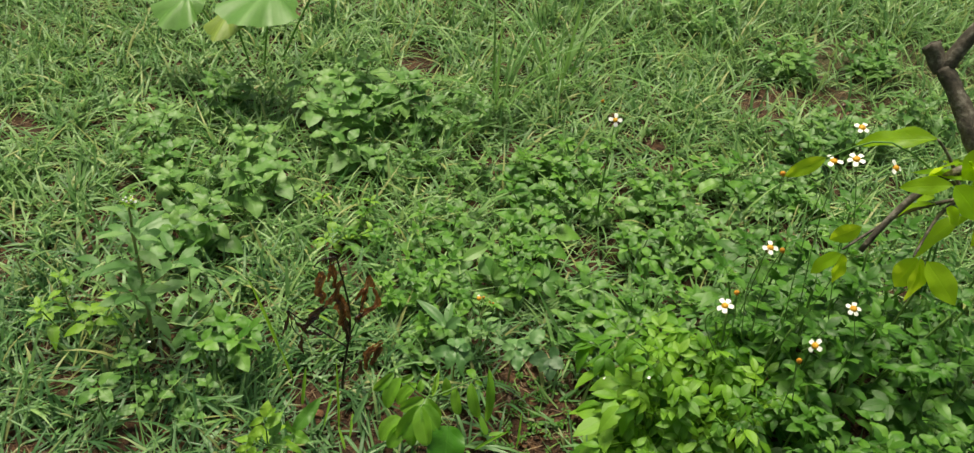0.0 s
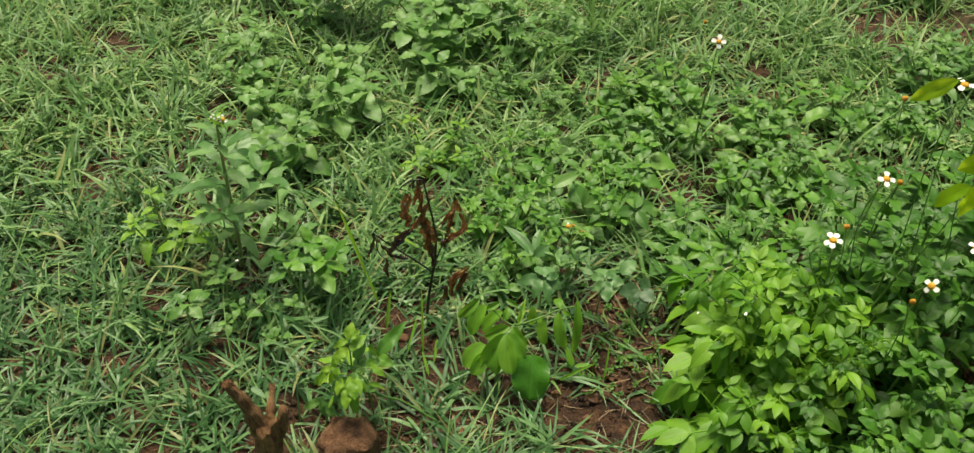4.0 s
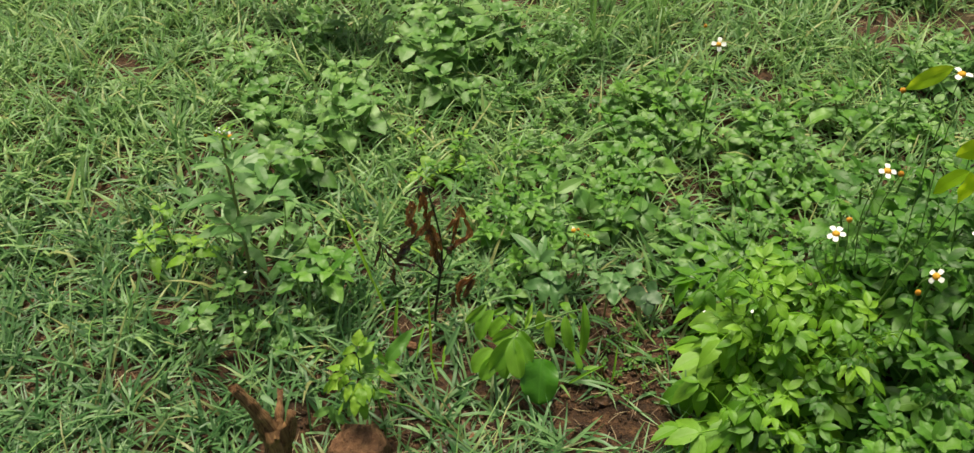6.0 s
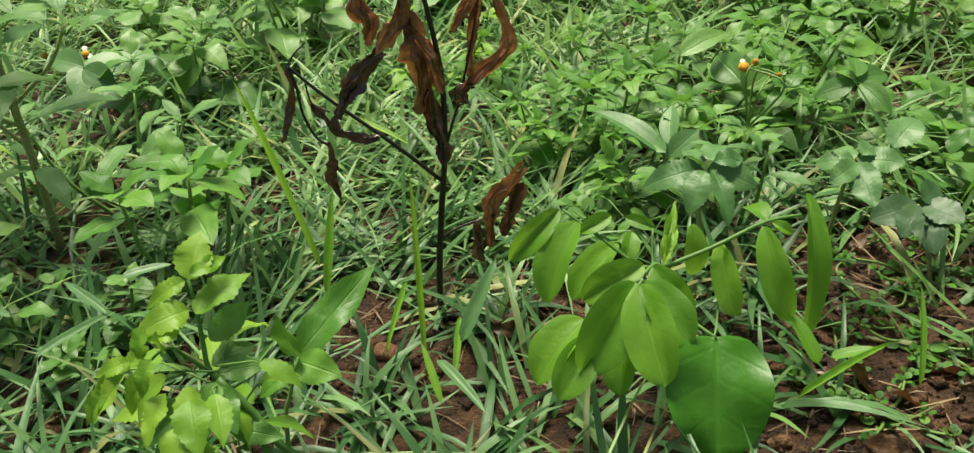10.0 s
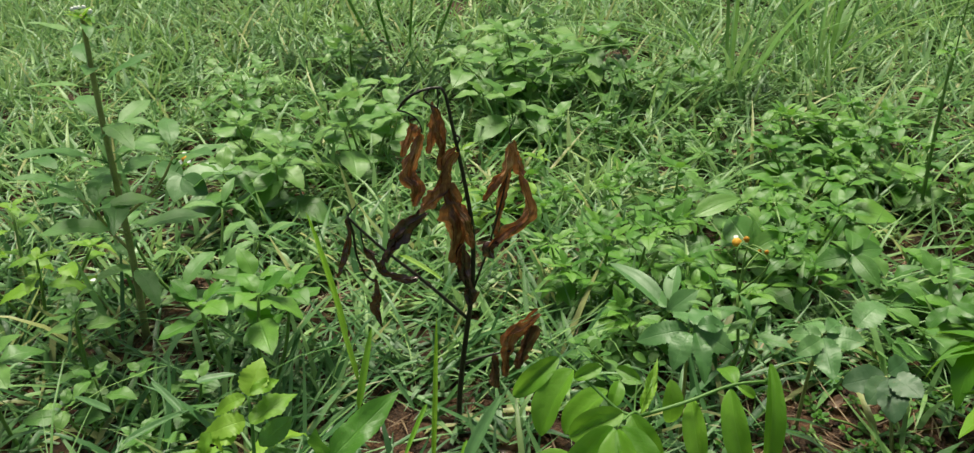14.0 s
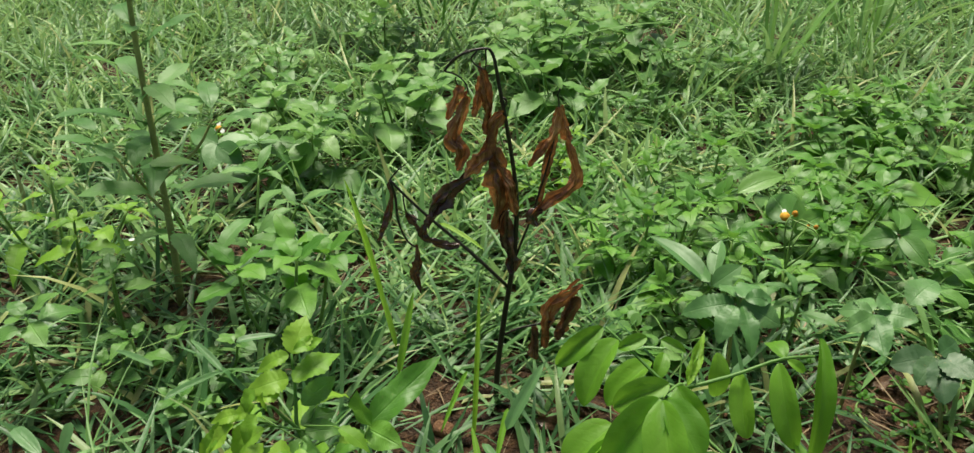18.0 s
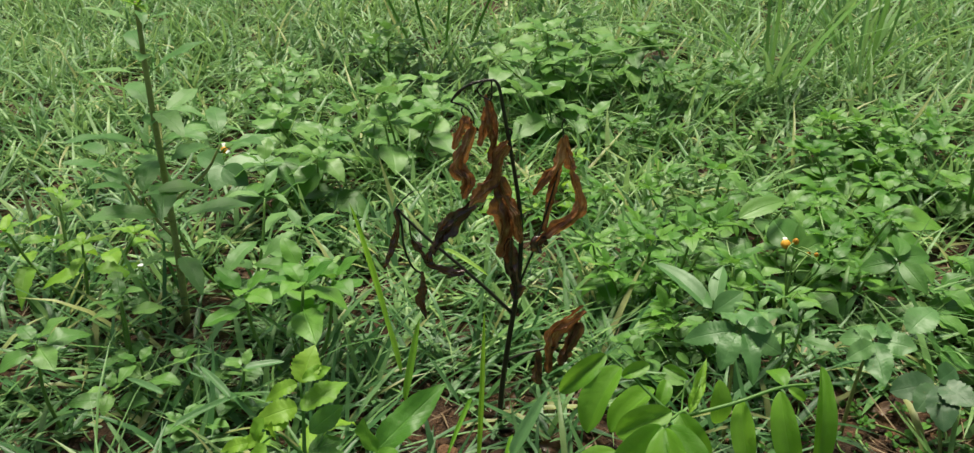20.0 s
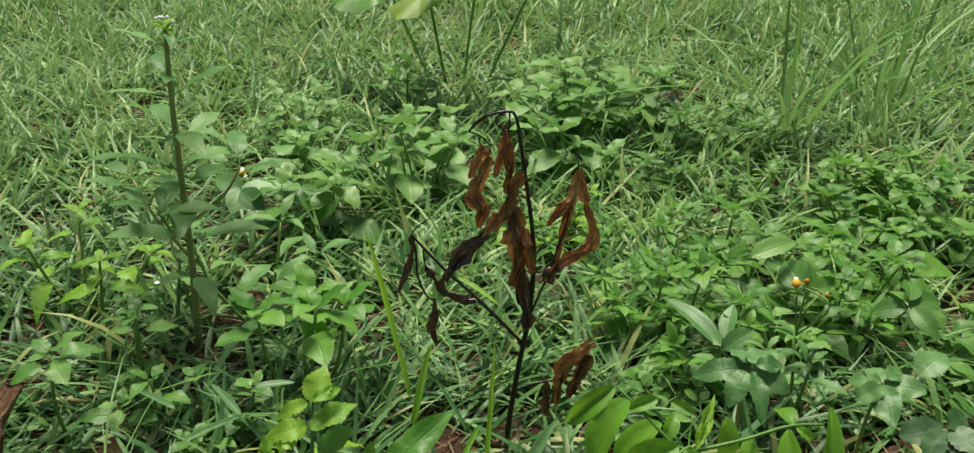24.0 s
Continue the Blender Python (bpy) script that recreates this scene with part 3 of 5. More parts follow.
grass_stuff("dry_straw", "dead straw-coloured grass stalks lying on the soil", 6200, (-1.7, 1.9, 0.3, 2.9), 3, (0.015, 0.08), (0.0010, 0.0022), (0.02, 0.4), (-0.3, 0.9), M_STRAW, rule=lambda x, y: np.where(left_over(x, y) < 0.9, 0.8, 0.5), follow=2.0, seg=3)

# ---- the withered seedling ----
DEAD = Vector((-0.121, 1.065, 0.0))
DEAD_ACROSS = Vector((0.967, 0.256, 0.0))  # to the side in its flat plane of growth
DEAD_DEEP = Vector((-0.256, 0.967, 0.0))


def flat(a, z, d=0.0):
    """A place of the seedling, from its foot: a across, d behind, z up."""
    p = DEAD_ACROSS * a + DEAD_DEEP * d
    return Vector((p.x, p.y, z))


dead = thing("dead_seedling", DEAD.x, DEAD.y, 0.0, "withered young tree with black stem and hanging rust-brown leaves", "seedling")
def flats(*places, d=0.0):
    """Places across and up in the seedling's plane, d behind it."""
    return [flat(a, z, d) for a, z in places]


part("stem", stem_mesh("stem", flats((0.0, -0.023), (0.001, 0.004), (0.0036, 0.0475), (0.0098, 0.101), (0.0167, 0.152), (0.019, 0.2), (0.0168, 0.232), (0.0107, 0.272), (0.0034, 0.314), (0.0, 0.332), (-0.0037, 0.3385)), 0.0030, 0.0012, M_TWIG, 30, 8), dead, None, "thin black wet stem")
for pts, r0, r1 in (
    (flats((-0.0037, 0.3385), (-0.0126, 0.338), (-0.0245, 0.3342), (-0.033, 0.3283), (-0.0383, 0.3207)), 0.0013, 0.0010),
    (flats((-0.020, 0.3365), (-0.028, 0.331), (-0.0365, 0.3225), d=0.002), 0.0012, 0.0008),
    (flats((-0.0383, 0.3207), (-0.0315, 0.3187), (-0.0256, 0.3149), (-0.0213, 0.3089), (-0.020, 0.3016)), 0.0008, 0.0006),
    (flats((-0.0295, 0.316), (-0.030, 0.313), (-0.0282, 0.3096)), 0.0008, 0.0006),
    (flats((-0.0126, 0.3368), (-0.0172, 0.3311), (-0.0143, 0.3258), (-0.0069, 0.3217)), 0.0009, 0.0006),
    (flats((-0.0061, 0.3379), (-0.0059, 0.3269), (-0.0069, 0.3217)), 0.0008, 0.0006),
    (flats((0.0022, 0.2804), (0.0078, 0.29), (0.0102, 0.2954), (0.0072, 0.2986), (0.0048, 0.2948)), 0.0012, 0.0008),
    (flats((0.0116, 0.125), (-0.0098, 0.1486), (-0.0324, 0.1716), (-0.0574, 0.1958), (-0.0757, 0.2157), (-0.086, 0.2281)), 0.0017, 0.0010),
    (flats((-0.086, 0.2281), (-0.0792, 0.2366), (-0.0709, 0.2433)), 0.0008, 0.0004),
    (flats((-0.086, 0.2281), (-0.0822, 0.2123), (-0.081, 0.1908), (-0.0749, 0.1723), (-0.0671, 0.1647)), 0.0013, 0.0008),
    (flats((-0.0758, 0.2139), (-0.0734, 0.1979), (-0.0625, 0.1904)), 0.0008, 0.0006),
    (flats((0.016, 0.148), (0.0249, 0.1743), (0.0313, 0.1924), (0.036, 0.2102), (0.045, 0.2448), (0.0501, 0.2747), (0.0518, 0.2941), (0.0502, 0.3005), (0.0525, 0.3067)), 0.0012, 0.0005),
    (flats((0.0062, 0.0727), (0.02, 0.0807), (0.0406, 0.0865), (0.0509, 0.0884)), 0.0012, 0.0009),
):
    part("twig", stem_mesh("twig", pts, r0, r1, M_TWIG, 14, 6), dead)


def withered(spine, width, mat, seed, n=44, across=20, turned=0.0):
    """A dried leaf hung along a spine: rolled about its rib, pleated lengthwise, pinched and ragged at the edge."""
    pts = bend(spine, n)
    verts, faces, uvs = [], [], []
    phase = seed * 1.93
    shift = Vector((seed * 3.1, seed * 1.7, 0))
    for i, p in enumerate(pts):
        v = i / n
        d = (pts[min(i + 1, n)] - pts[max(i - 1, 0)]).normalized()
        side = d.cross(DEAD_DEEP).normalized()
        out = side.cross(d).normalized()
        twist = turned + 0.7 * math.sin(v * 4.2 + phase)
        s2 = side * math.cos(twist) + out * math.sin(twist)
        o2 = out * math.cos(twist) - side * math.sin(twist)
        form = 0.16 + 0.84 * min(1.0, (v ** 0.55) * ((1 - v) ** 0.5) * 1.9)
        if i == n:
            form = 0.05
        pinch = 1.0 - 0.35 * max(0.0, math.sin(v * 9.0 + phase)) ** 3
        drift = 1.6 * noise.noise(Vector((v * 3.2, seed, 2.0))) + phase
        for k in range(across + 1):
            s = 2 * k / across - 1
            torn = 1.0 + 0.42 * noise.noise(Vector((v * 8 + seed, 2.5 * s, 0))) * abs(s)
            w = width * 0.46 * form * pinch * torn
            wave = s * 4.3 + drift
            fold = 2.0 / math.pi * math.asin(0.96 * math.sin(wave))
            place = p + s2 * (w * (s + 0.22 * math.sin(2 * wave))) + o2 * (w * (0.62 * fold + 0.5 * s * s))
            crinkle = noise.noise(place * 230.0 + shift) * 0.0014 + (0.5 - abs(noise.noise(place * 95.0 - shift))) * 0.0022
            verts.append(place + o2 * crinkle + s2 * (noise.noise(place * 170.0 + shift) * 0.0012) + d * (noise.noise(place * 110.0 - shift) * 0.0025 * abs(s)))
            uvs.append((k / across, v))
    for i in range(n):
        for k in range(across):
            a = i * (across + 1) + k
            faces.append((a, a + 1, a + across + 2, a + across + 1))
    return mesh_of("leaf", verts, faces, mat, uvs)


for k, (spine, width, mat) in enumerate((
    (flats((-0.0282, 0.3096), (-0.031, 0.2954), (-0.0358, 0.28)), 0.010, M_DEAD),
    (flats((-0.0224, 0.3001), (-0.0259, 0.2825), (-0.0311, 0.2629), (-0.0252, 0.2527), (-0.0304, 0.2358)), 0.015, M_DEAD),
    (flats((-0.0069, 0.3217), (-0.0057, 0.3045), (-0.005, 0.2886), (-0.0073, 0.2658), d=0.003), 0.013, M_DEAD),
    (flats((-0.0107, 0.314), (-0.0128, 0.2983), (-0.0144, 0.2807), d=0.005), 0.008, M_DEAD),
    (flats((0.0062, 0.2868), (0.0009, 0.2755), (-0.0018, 0.2557), (-0.0114, 0.244), (-0.0242, 0.232), d=-0.006), 0.014, M_DEAD),
    (flats((-0.0173, 0.2314), (-0.0341, 0.2185), (-0.0491, 0.2028), (-0.0578, 0.1867), d=-0.004), 0.016, M_DEAD_DARK),
    (flats((-0.0578, 0.1887), (-0.061, 0.1758), (-0.0456, 0.1681), (-0.0308, 0.1686), d=-0.004), 0.010, M_DEAD_DARK),
    (flats((-0.0003, 0.2583), (0.0074, 0.2386), (0.0168, 0.2211), (0.019, 0.1968), d=-0.006), 0.013, M_DEAD),
    (flats((-0.0004, 0.2455), (0.0026, 0.2283), (0.0056, 0.2108), (-0.0011, 0.1821), d=-0.002), 0.019, M_DEAD),
    (flats((0.0087, 0.2), (0.0095, 0.1745), (0.015, 0.1557), (0.015, 0.1403), d=-0.003), 0.014, M_DEAD_DARK),
    (flats((-0.0877, 0.2264), (-0.0863, 0.2088), (-0.0909, 0.1873), (-0.0986, 0.169)), 0.0075, M_DEAD_DARK),
    (flats((-0.067, 0.1666), (-0.0645, 0.1496), (-0.0686, 0.1343), (-0.0643, 0.1186)), 0.0085, M_DEAD_DARK),
    (flats((-0.0734, 0.1979), (-0.0691, 0.1887), (-0.0622, 0.1776)), 0.009, M_DEAD_DARK),
    (flats((0.0504, 0.2909), (0.0477, 0.2715), (0.0402, 0.255), (0.0294, 0.2399), d=-0.003), 0.011, M_DEAD),
    (flats((0.0534, 0.2908), (0.0585, 0.2713), (0.061, 0.258), d=0.002), 0.009, M_DEAD),
    (flats((0.0524, 0.2681), (0.045, 0.2448), (0.0405, 0.2277), (0.0376, 0.2067)), 0.010, M_DEAD),
    (flats((0.0586, 0.2647), (0.0656, 0.2376), (0.0643, 0.2255), (0.0519, 0.2135), (0.0393, 0.2013), (0.0313, 0.1942), d=-0.004), 0.012, M_DEAD),
    (flats((0.0393, 0.2031), (0.0322, 0.1967), (0.0362, 0.1858), d=-0.004), 0.011, M_DEAD_DARK),
    (flats((0.0771, 0.1258), (0.064, 0.1123), (0.0507, 0.1005), (0.0458, 0.0844), (0.0445, 0.0595)), 0.016, M_DEAD),
    (flats((0.0742, 0.1121), (0.0629, 0.0881), (0.0583, 0.0655), d=0.004), 0.013, M_LITTER),
    (flats((0.0338, 0.0805), (0.0375, 0.0596), (0.0394, 0.0447), d=0.003), 0.014, M_LITTER),
)):
    part("leaf", withered(spine, width, mat, k + 2), dead, None, "shrivelled blackened leaf" if mat is M_DEAD_DARK else "")
    if width > 0.0125:
        beside = [p + flat(0.003 * math.sin(k * 2.3 + i), 0.004, 0.004 * math.cos(k + i)) for i, p in enumerate(spine)]
        part("leaf", withered(beside, width * 0.55, mat, k + 60, turned=0.9), dead)

# ---- the pinnate seedling ----
PIN = Vector((0.045, 1.01, 0.0))
pinnate = thing("pinnate_seedling", PIN.x, PIN.y, ground_z(PIN.x, PIN.y) - 0.004, "fresh green seedling with feathered leaves of smooth oval leaflets", "seedling")
L_LEAFLET = leaf_set("leaflet", M_PINNATE, 3, width=1.0, peak=0.6, teeth=0.0, fold=0.75, droop=0.24, petiole=0.0, n=14, sharp=0.5, wavy=0.05)
L_LEAFLET_LONG = leaf_set("leaflet", M_PINNATE, 3, width=1.0, peak=0.6, teeth=0.0, fold=0.5, droop=0.42, petiole=0.0, n=14, sharp=0.45, wavy=0.04)
ROUND_LEAF = mesh_of("leaflet", *blade_mesh(M_ROUND_LEAF, width=1.0, peak=0.42, teeth=0.0, fold=1.1, droop=0.22, petiole=0.0, n=18, sharp=0.5, wavy=0.14, seed=4))
L_TOOTHED = leaf_set("leaf", M_LIME, 4, width=1.0, peak=0.7, teeth=0.08, fold=0.25, droop=0.3, petiole=0.0, n=19, wavy=0.12, sharp=1.15)
L_BROAD = leaf_set("leaf", M_BRIGHT, 3, width=1.0, peak=0.6, teeth=0.03, fold=0.25, droop=0.15, petiole=0.0, n=21, wavy=0.12)
L_DULL = leaf_set("leaf", M_MID, 4, width=1.0, peak=0.75, teeth=0.04, fold=0.2, droop=0.2, petiole=0.0, n=21, wavy=0.12)
L_BLUE_WIDE = leaf_set("leaf", M_BLUE, 4, width=1.0, peak=0.7, teeth=0.075, fold=0.24, droop=0.28, petiole=0.0, n=25, sharp=0.85, wavy=0.10)
L_WET_WIDE = leaf_set("leaf", M_WET, 3, width=1.0, peak=0.62, teeth=0.06, fold=0.22, droop=0.25, petiole=0.0, n=17, sharp=0.75, wavy=0.08)
L_YELLOW_WIDE = leaf_set("leaf", M_YELLOW, 3, width=1.0, peak=0.8, teeth=0.0, fold=0.2, droop=0.2, petiole=0.0, n=11, wavy=0.1)


def between(row, face=(0.0, -0.55, 0.83)):
    """The pose of a leaf from its foot to its tip, of a given width, turned to a side."""
    foot, tip_point = Vector(row[0:3]), Vector(row[3:6])
    y = tip_point - foot
    long = y.length
    y = y / long
    z = Vector(face) - y * Vector(face).dot(y)
    if z.length < 0.2:
        z = Vector((0, -1, 0.1)) - y * Vector((0, -1, 0.1)).dot(y)
    z.normalize()
    x = y.cross(z)
    m = Matrix((x, y, z)).transposed().to_4x4()
    m.translation = foot
    return m @ Matrix.Diagonal((row[6], long * 1.06, long, 1))


def leaves_along(parent, rows, kinds, name="leaf", stalk_to=None, mat=None):
    for k, row in enumerate(rows):
        m = between(row, (0.42 * (-1) ** k * R.uniform(0.3, 1.0), R.uniform(-0.9, -0.3), 0.83))
        part(name, R.choice(kinds), parent, Matrix.Translation((0, -0.002 * k, 0.0015 * k)) @ m)
        if stalk_to is not None:
            a, b = Vector(stalk_to), Vector(row[0:3])
            if (a - b).length > 0.006:
                part("leaf_stalk", stem_mesh("leaf_stalk", [a, (a + b) * 0.5 + Vector((0, 0, 0.003)), b], 0.0012, 0.0008, mat or M_STEM, 5, 5), parent)


crown = Vector((0.006, -0.028, 0.119))
part("stem", stem_mesh("stem", [(0, 0, 0), (0.004, -0.006, 0.06), crown], 0.0026, 0.0017, M_STEM, 8, 6), pinnate)
right_stalk = part("leaf_stalk", stem_mesh("leaf_stalk", [crown, (0.041, -0.013, 0.127), (0.074, 0.005, 0.135), (0.1, 0.017, 0.134)], 0.0016, 0.0011, M_STEM_PALE, 10, 6), pinnate)
leaves_along(right_stalk, (
    (0.027, 0.008, 0.131, 0.034, -0.013, 0.103, 0.018),
    (0.045, -0.001, 0.122, 0.053, -0.038, 0.090, 0.019),
    (0.077, 0.012, 0.131, 0.067, 0.032, 0.142, 0.016),
    (0.073, 0.002, 0.133, 0.084, -0.047, 0.095, 0.021),
    (0.102, 0.027, 0.144, 0.115, -0.050, 0.093, 0.016),
    (0.079, 0.011, 0.130, 0.093, 0.006, 0.127, 0.008),
), L_LEAFLET_LONG, "leaflet")
left_stalk = part("leaf_stalk", stem_mesh("leaf_stalk", [crown, (-0.01, -0.026, 0.12), (-0.035, -0.016, 0.135), (-0.06, -0.005, 0.149)], 0.0015, 0.001, M_STEM_PALE, 10, 6), pinnate)
leaves_along(left_stalk, (
    (-0.062, -0.007, 0.150, -0.093, -0.036, 0.129, 0.018),
    (-0.049, -0.011, 0.143, -0.075, -0.052, 0.113, 0.027),
    (-0.048, -0.011, 0.134, -0.028, -0.004, 0.144, 0.012),
    (-0.022, 0.006, 0.114, -0.056, -0.022, 0.093, 0.024),
    (-0.017, -0.009, 0.109, -0.012, 0.003, 0.127, 0.013),
    (0.003, 0.020, 0.118, -0.017, 0.025, 0.124, 0.010),
), L_LEAFLET, "leaflet")
front_stalk = part("leaf_stalk", stem_mesh("leaf_stalk", [crown, (0.001, -0.03, 0.123), (-0.011, -0.056, 0.127)], 0.0015, 0.001, M_STEM_PALE, 8, 6), pinnate)
leaves_along(front_stalk, (
    (-0.012, -0.057, 0.128, -0.040, -0.105, 0.094, 0.036),
    (-0.009, -0.058, 0.127, 0.005, -0.108, 0.091, 0.033),
    (-0.007, -0.047, 0.121, 0.022, -0.080, 0.100, 0.029),
    (0.000, -0.033, 0.123, 0.022, -0.061, 0.104, 0.023),
    (-0.006, -0.034, 0.125, -0.044, -0.054, 0.112, 0.024),
    (-0.043, -0.052, 0.093, -0.078, -0.085, 0.075, 0.031),
    (-0.037, -0.062, 0.089, -0.057, -0.096, 0.067, 0.026),
    (-0.016, -0.055, 0.081, -0.023, -0.085, 0.063, 0.023),
), L_LEAFLET, "leaflet")
low_stalk = part("leaf_stalk", stem_mesh("leaf_stalk", [crown, (0.008, -0.034, 0.112), (0.024, -0.054, 0.098), (0.040, -0.067, 0.093)], 0.0015, 0.001, M_STEM_PALE, 8, 6), pinnate)
part("leaflet", ROUND_LEAF, low_stalk, between((0.040, -0.066, 0.093, 0.040, -0.127, 0.049, 0.064), (-0.05, -0.6, 0.79)), "large round deep green leaf folded along its rib")
part("twig", stem_mesh("twig", [crown, (0.001, -0.013, 0.112), (0.001, 0.005, 0.129)], 0.001, 0.0007, M_STEM_PALE, 6, 5), pinnate)
leaves_along(pinnate, (
    (0.007, -0.024, 0.120, 0.018, 0.004, 0.155, 0.0075),
    (0.007, -0.022, 0.120, 0.013, 0.008, 0.148, 0.006),
    (0.007, -0.026, 0.120, 0.021, -0.002, 0.146, 0.006),
), L_TOOTHED, "bud")

# ---- the lime green plant and the clay block under it ----
lime = thing("lime_green_herb", -0.2006, 0.833, 0.057, "yellow-green young herb with toothed leaves beside a clay block", "herb")
lime.scale = (0.885, 0.885, 0.885)
part("stem", stem_mesh("stem", [(0.044, -0.018, -0.085), (0.042, -0.018, 0.0), (0.034, -0.018, 0.06), (0.019, -0.013, 0.09), (0.009, -0.01, 0.10), (0.006, -0.003, 0.117), (0.004, 0.003, 0.133), (0.002, 0.007, 0.155)], 0.0024, 0.0011, M_STEM_PALE, 16, 6), lime)
part("stem", stem_mesh("stem", [(0.011, -0.011, 0.10), (0.001, -0.015, 0.114), (-0.008, -0.019, 0.125), (-0.023, -0.027, 0.113)], 0.0014, 0.0008, M_STEM_PALE, 10, 6), lime)
leaves_along(lime, (
    (0.002, 0.007, 0.155, 0.007, 0.025, 0.179, 0.022),
    (0.001, 0.007, 0.154, -0.022, -0.010, 0.151, 0.013),
    (0.006, 0.007, 0.158, 0.022, 0.030, 0.160, 0.011),
    (0.006, 0.003, 0.133, 0.029, 0.035, 0.149, 0.021),
    (0.004, 0.003, 0.136, -0.014, -0.023, 0.144, 0.019),
    (-0.010, -0.020, 0.141, -0.018, -0.034, 0.128, 0.012),
    (0.002, -0.004, 0.128, -0.014, -0.016, 0.132, 0.015),
    (-0.003, -0.015, 0.120, -0.005, -0.022, 0.136, 0.010),
    (-0.009, -0.017, 0.125, -0.025, -0.030, 0.116, 0.010),
    (-0.018, -0.023, 0.119, -0.036, -0.035, 0.120, 0.011),
    (-0.023, -0.025, 0.112, -0.051, -0.047, 0.090, 0.013),
    (-0.019, -0.025, 0.112, -0.040, -0.043, 0.091, 0.012),
    (-0.011, -0.020, 0.111, -0.021, -0.035, 0.087, 0.012),
    (-0.004, -0.016, 0.116, -0.012, -0.034, 0.104, 0.013),
    (0.014, -0.015, 0.097, 0.024, -0.047, 0.076, 0.017),
    (0.002, -0.018, 0.094, -0.006, -0.046, 0.082, 0.016),
    (0.018, -0.020, 0.092, 0.031, -0.050, 0.084, 0.021),
    (0.016, -0.026, 0.080, 0.012, -0.060, 0.066, 0.022),
    (0.020, -0.026, 0.070, 0.036, -0.056, 0.055, 0.020),
), L_TOOTHED)
leaves_along(lime, (
    (0.009, 0.000, 0.115, 0.028, 0.020, 0.130, 0.018),
    (0.010, -0.005, 0.100, 0.030, 0.014, 0.107, 0.018),
    (0.015, -0.009, 0.097, 0.041, 0.005, 0.098, 0.016),
    (0.016, -0.013, 0.095, 0.013, -0.040, 0.083, 0.022),
    (0.018, -0.013, 0.092, 0.034, -0.035, 0.078, 0.017),
    (0.023, -0.020, 0.066, 0.054, -0.017, 0.058, 0.015),
    (0.006, -0.018, 0.088, -0.022, -0.046, 0.074, 0.018),
    (0.008, -0.020, 0.070, -0.018, -0.050, 0.058, 0.020),
    (0.010, -0.022, 0.060, -0.002, -0.058, 0.050, 0.020),
    (0.014, -0.024, 0.056, 0.030, -0.056, 0.046, 0.019),
), L_DULL)
for k in range(16):
    a, z = 137.5 * k, 0.052 + 0.066 * (k / 15)
    reach = R.uniform(0.010, 0.034)
    p = Vector((0.012 + reach * math.cos(radians(a + 90)), -0.016 + reach * math.sin(radians(a + 90)), z))
    part("leaf", R.choice(L_LIME), lime, turn(p.x, p.y, p.z, a, R.uniform(-30, 22), R.uniform(-25, 25), R.uniform(0.026, 0.042)))
    part("leaf_stalk", stem_mesh("leaf_stalk", [(0.016, -0.012, max(z - 0.012, 0.03)), p], 0.0008, 0.0006, M_STEM_PALE, 4, 4), lime)
part("runner", stem_mesh("runner", [(0.017, -0.017, 0.1), (0.035, -0.02, 0.078), (0.053, -0.024, 0.051), (0.074, -0.012, 0.028), (0.101, -0.002, 0.004), (0.17, -0.006, -0.045)], 0.0026, 0.002, M_STEM_PALE, 14, 6), lime, None, "thick pale creeping stem")
broad = thing("broad_leaved_seedling", -0.127, 0.903, 0.027, "small herb with a few broad toothed leaves", "herb")
part("stem", stem_mesh("stem", [(-0.060, -0.034, -0.045), (-0.054, -0.03, 0.034), (-0.050, -0.025, 0.052), (-0.042, -0.018, 0.078)], 0.0019, 0.0011, M_STEM_PALE, 8, 6), broad)
leaves_along(broad, (
    (-0.041, -0.018, 0.080, -0.003, 0.030, 0.114, 0.024),
    (-0.042, -0.018, 0.078, -0.050, -0.022, 0.107, 0.024),
    (-0.041, -0.018, 0.075, -0.013, -0.030, 0.076, 0.022),
    (-0.042, -0.020, 0.074, -0.062, -0.036, 0.062, 0.014),
), L_BROAD)
fore = thing("broad_leaved_seedling", -0.275, 0.79, ground_z(-0.275, 0.79), "small pale herb in front of a clay block", "herb")
part("stem", stem_mesh("stem", [(0.036, 0.012, -0.035), (0.036, 0.013, 0.06), (0.036, 0.012, 0.126)], 0.0019, 0.0011, M_STEM_PALE, 8, 6), fore)
leaves_along(fore, (
    (0.036, 0.010, 0.123, 0.003, -0.005, 0.110, 0.014),
    (0.036, 0.012, 0.126, 0.035, -0.010, 0.100, 0.013),
    (0.036, 0.012, 0.118, 0.060, -0.004, 0.100, 0.013),
), L_DULL)


L_LITTER = [mesh_of("dead_leaf", *blade_mesh(M_LITTER, width=0.5, peak=0.8, teeth=0.08, fold=1.1, droop=0.5 - 0.4 * i, seed=90 + i, n=8, wavy=0.4)) for i in range(3)]


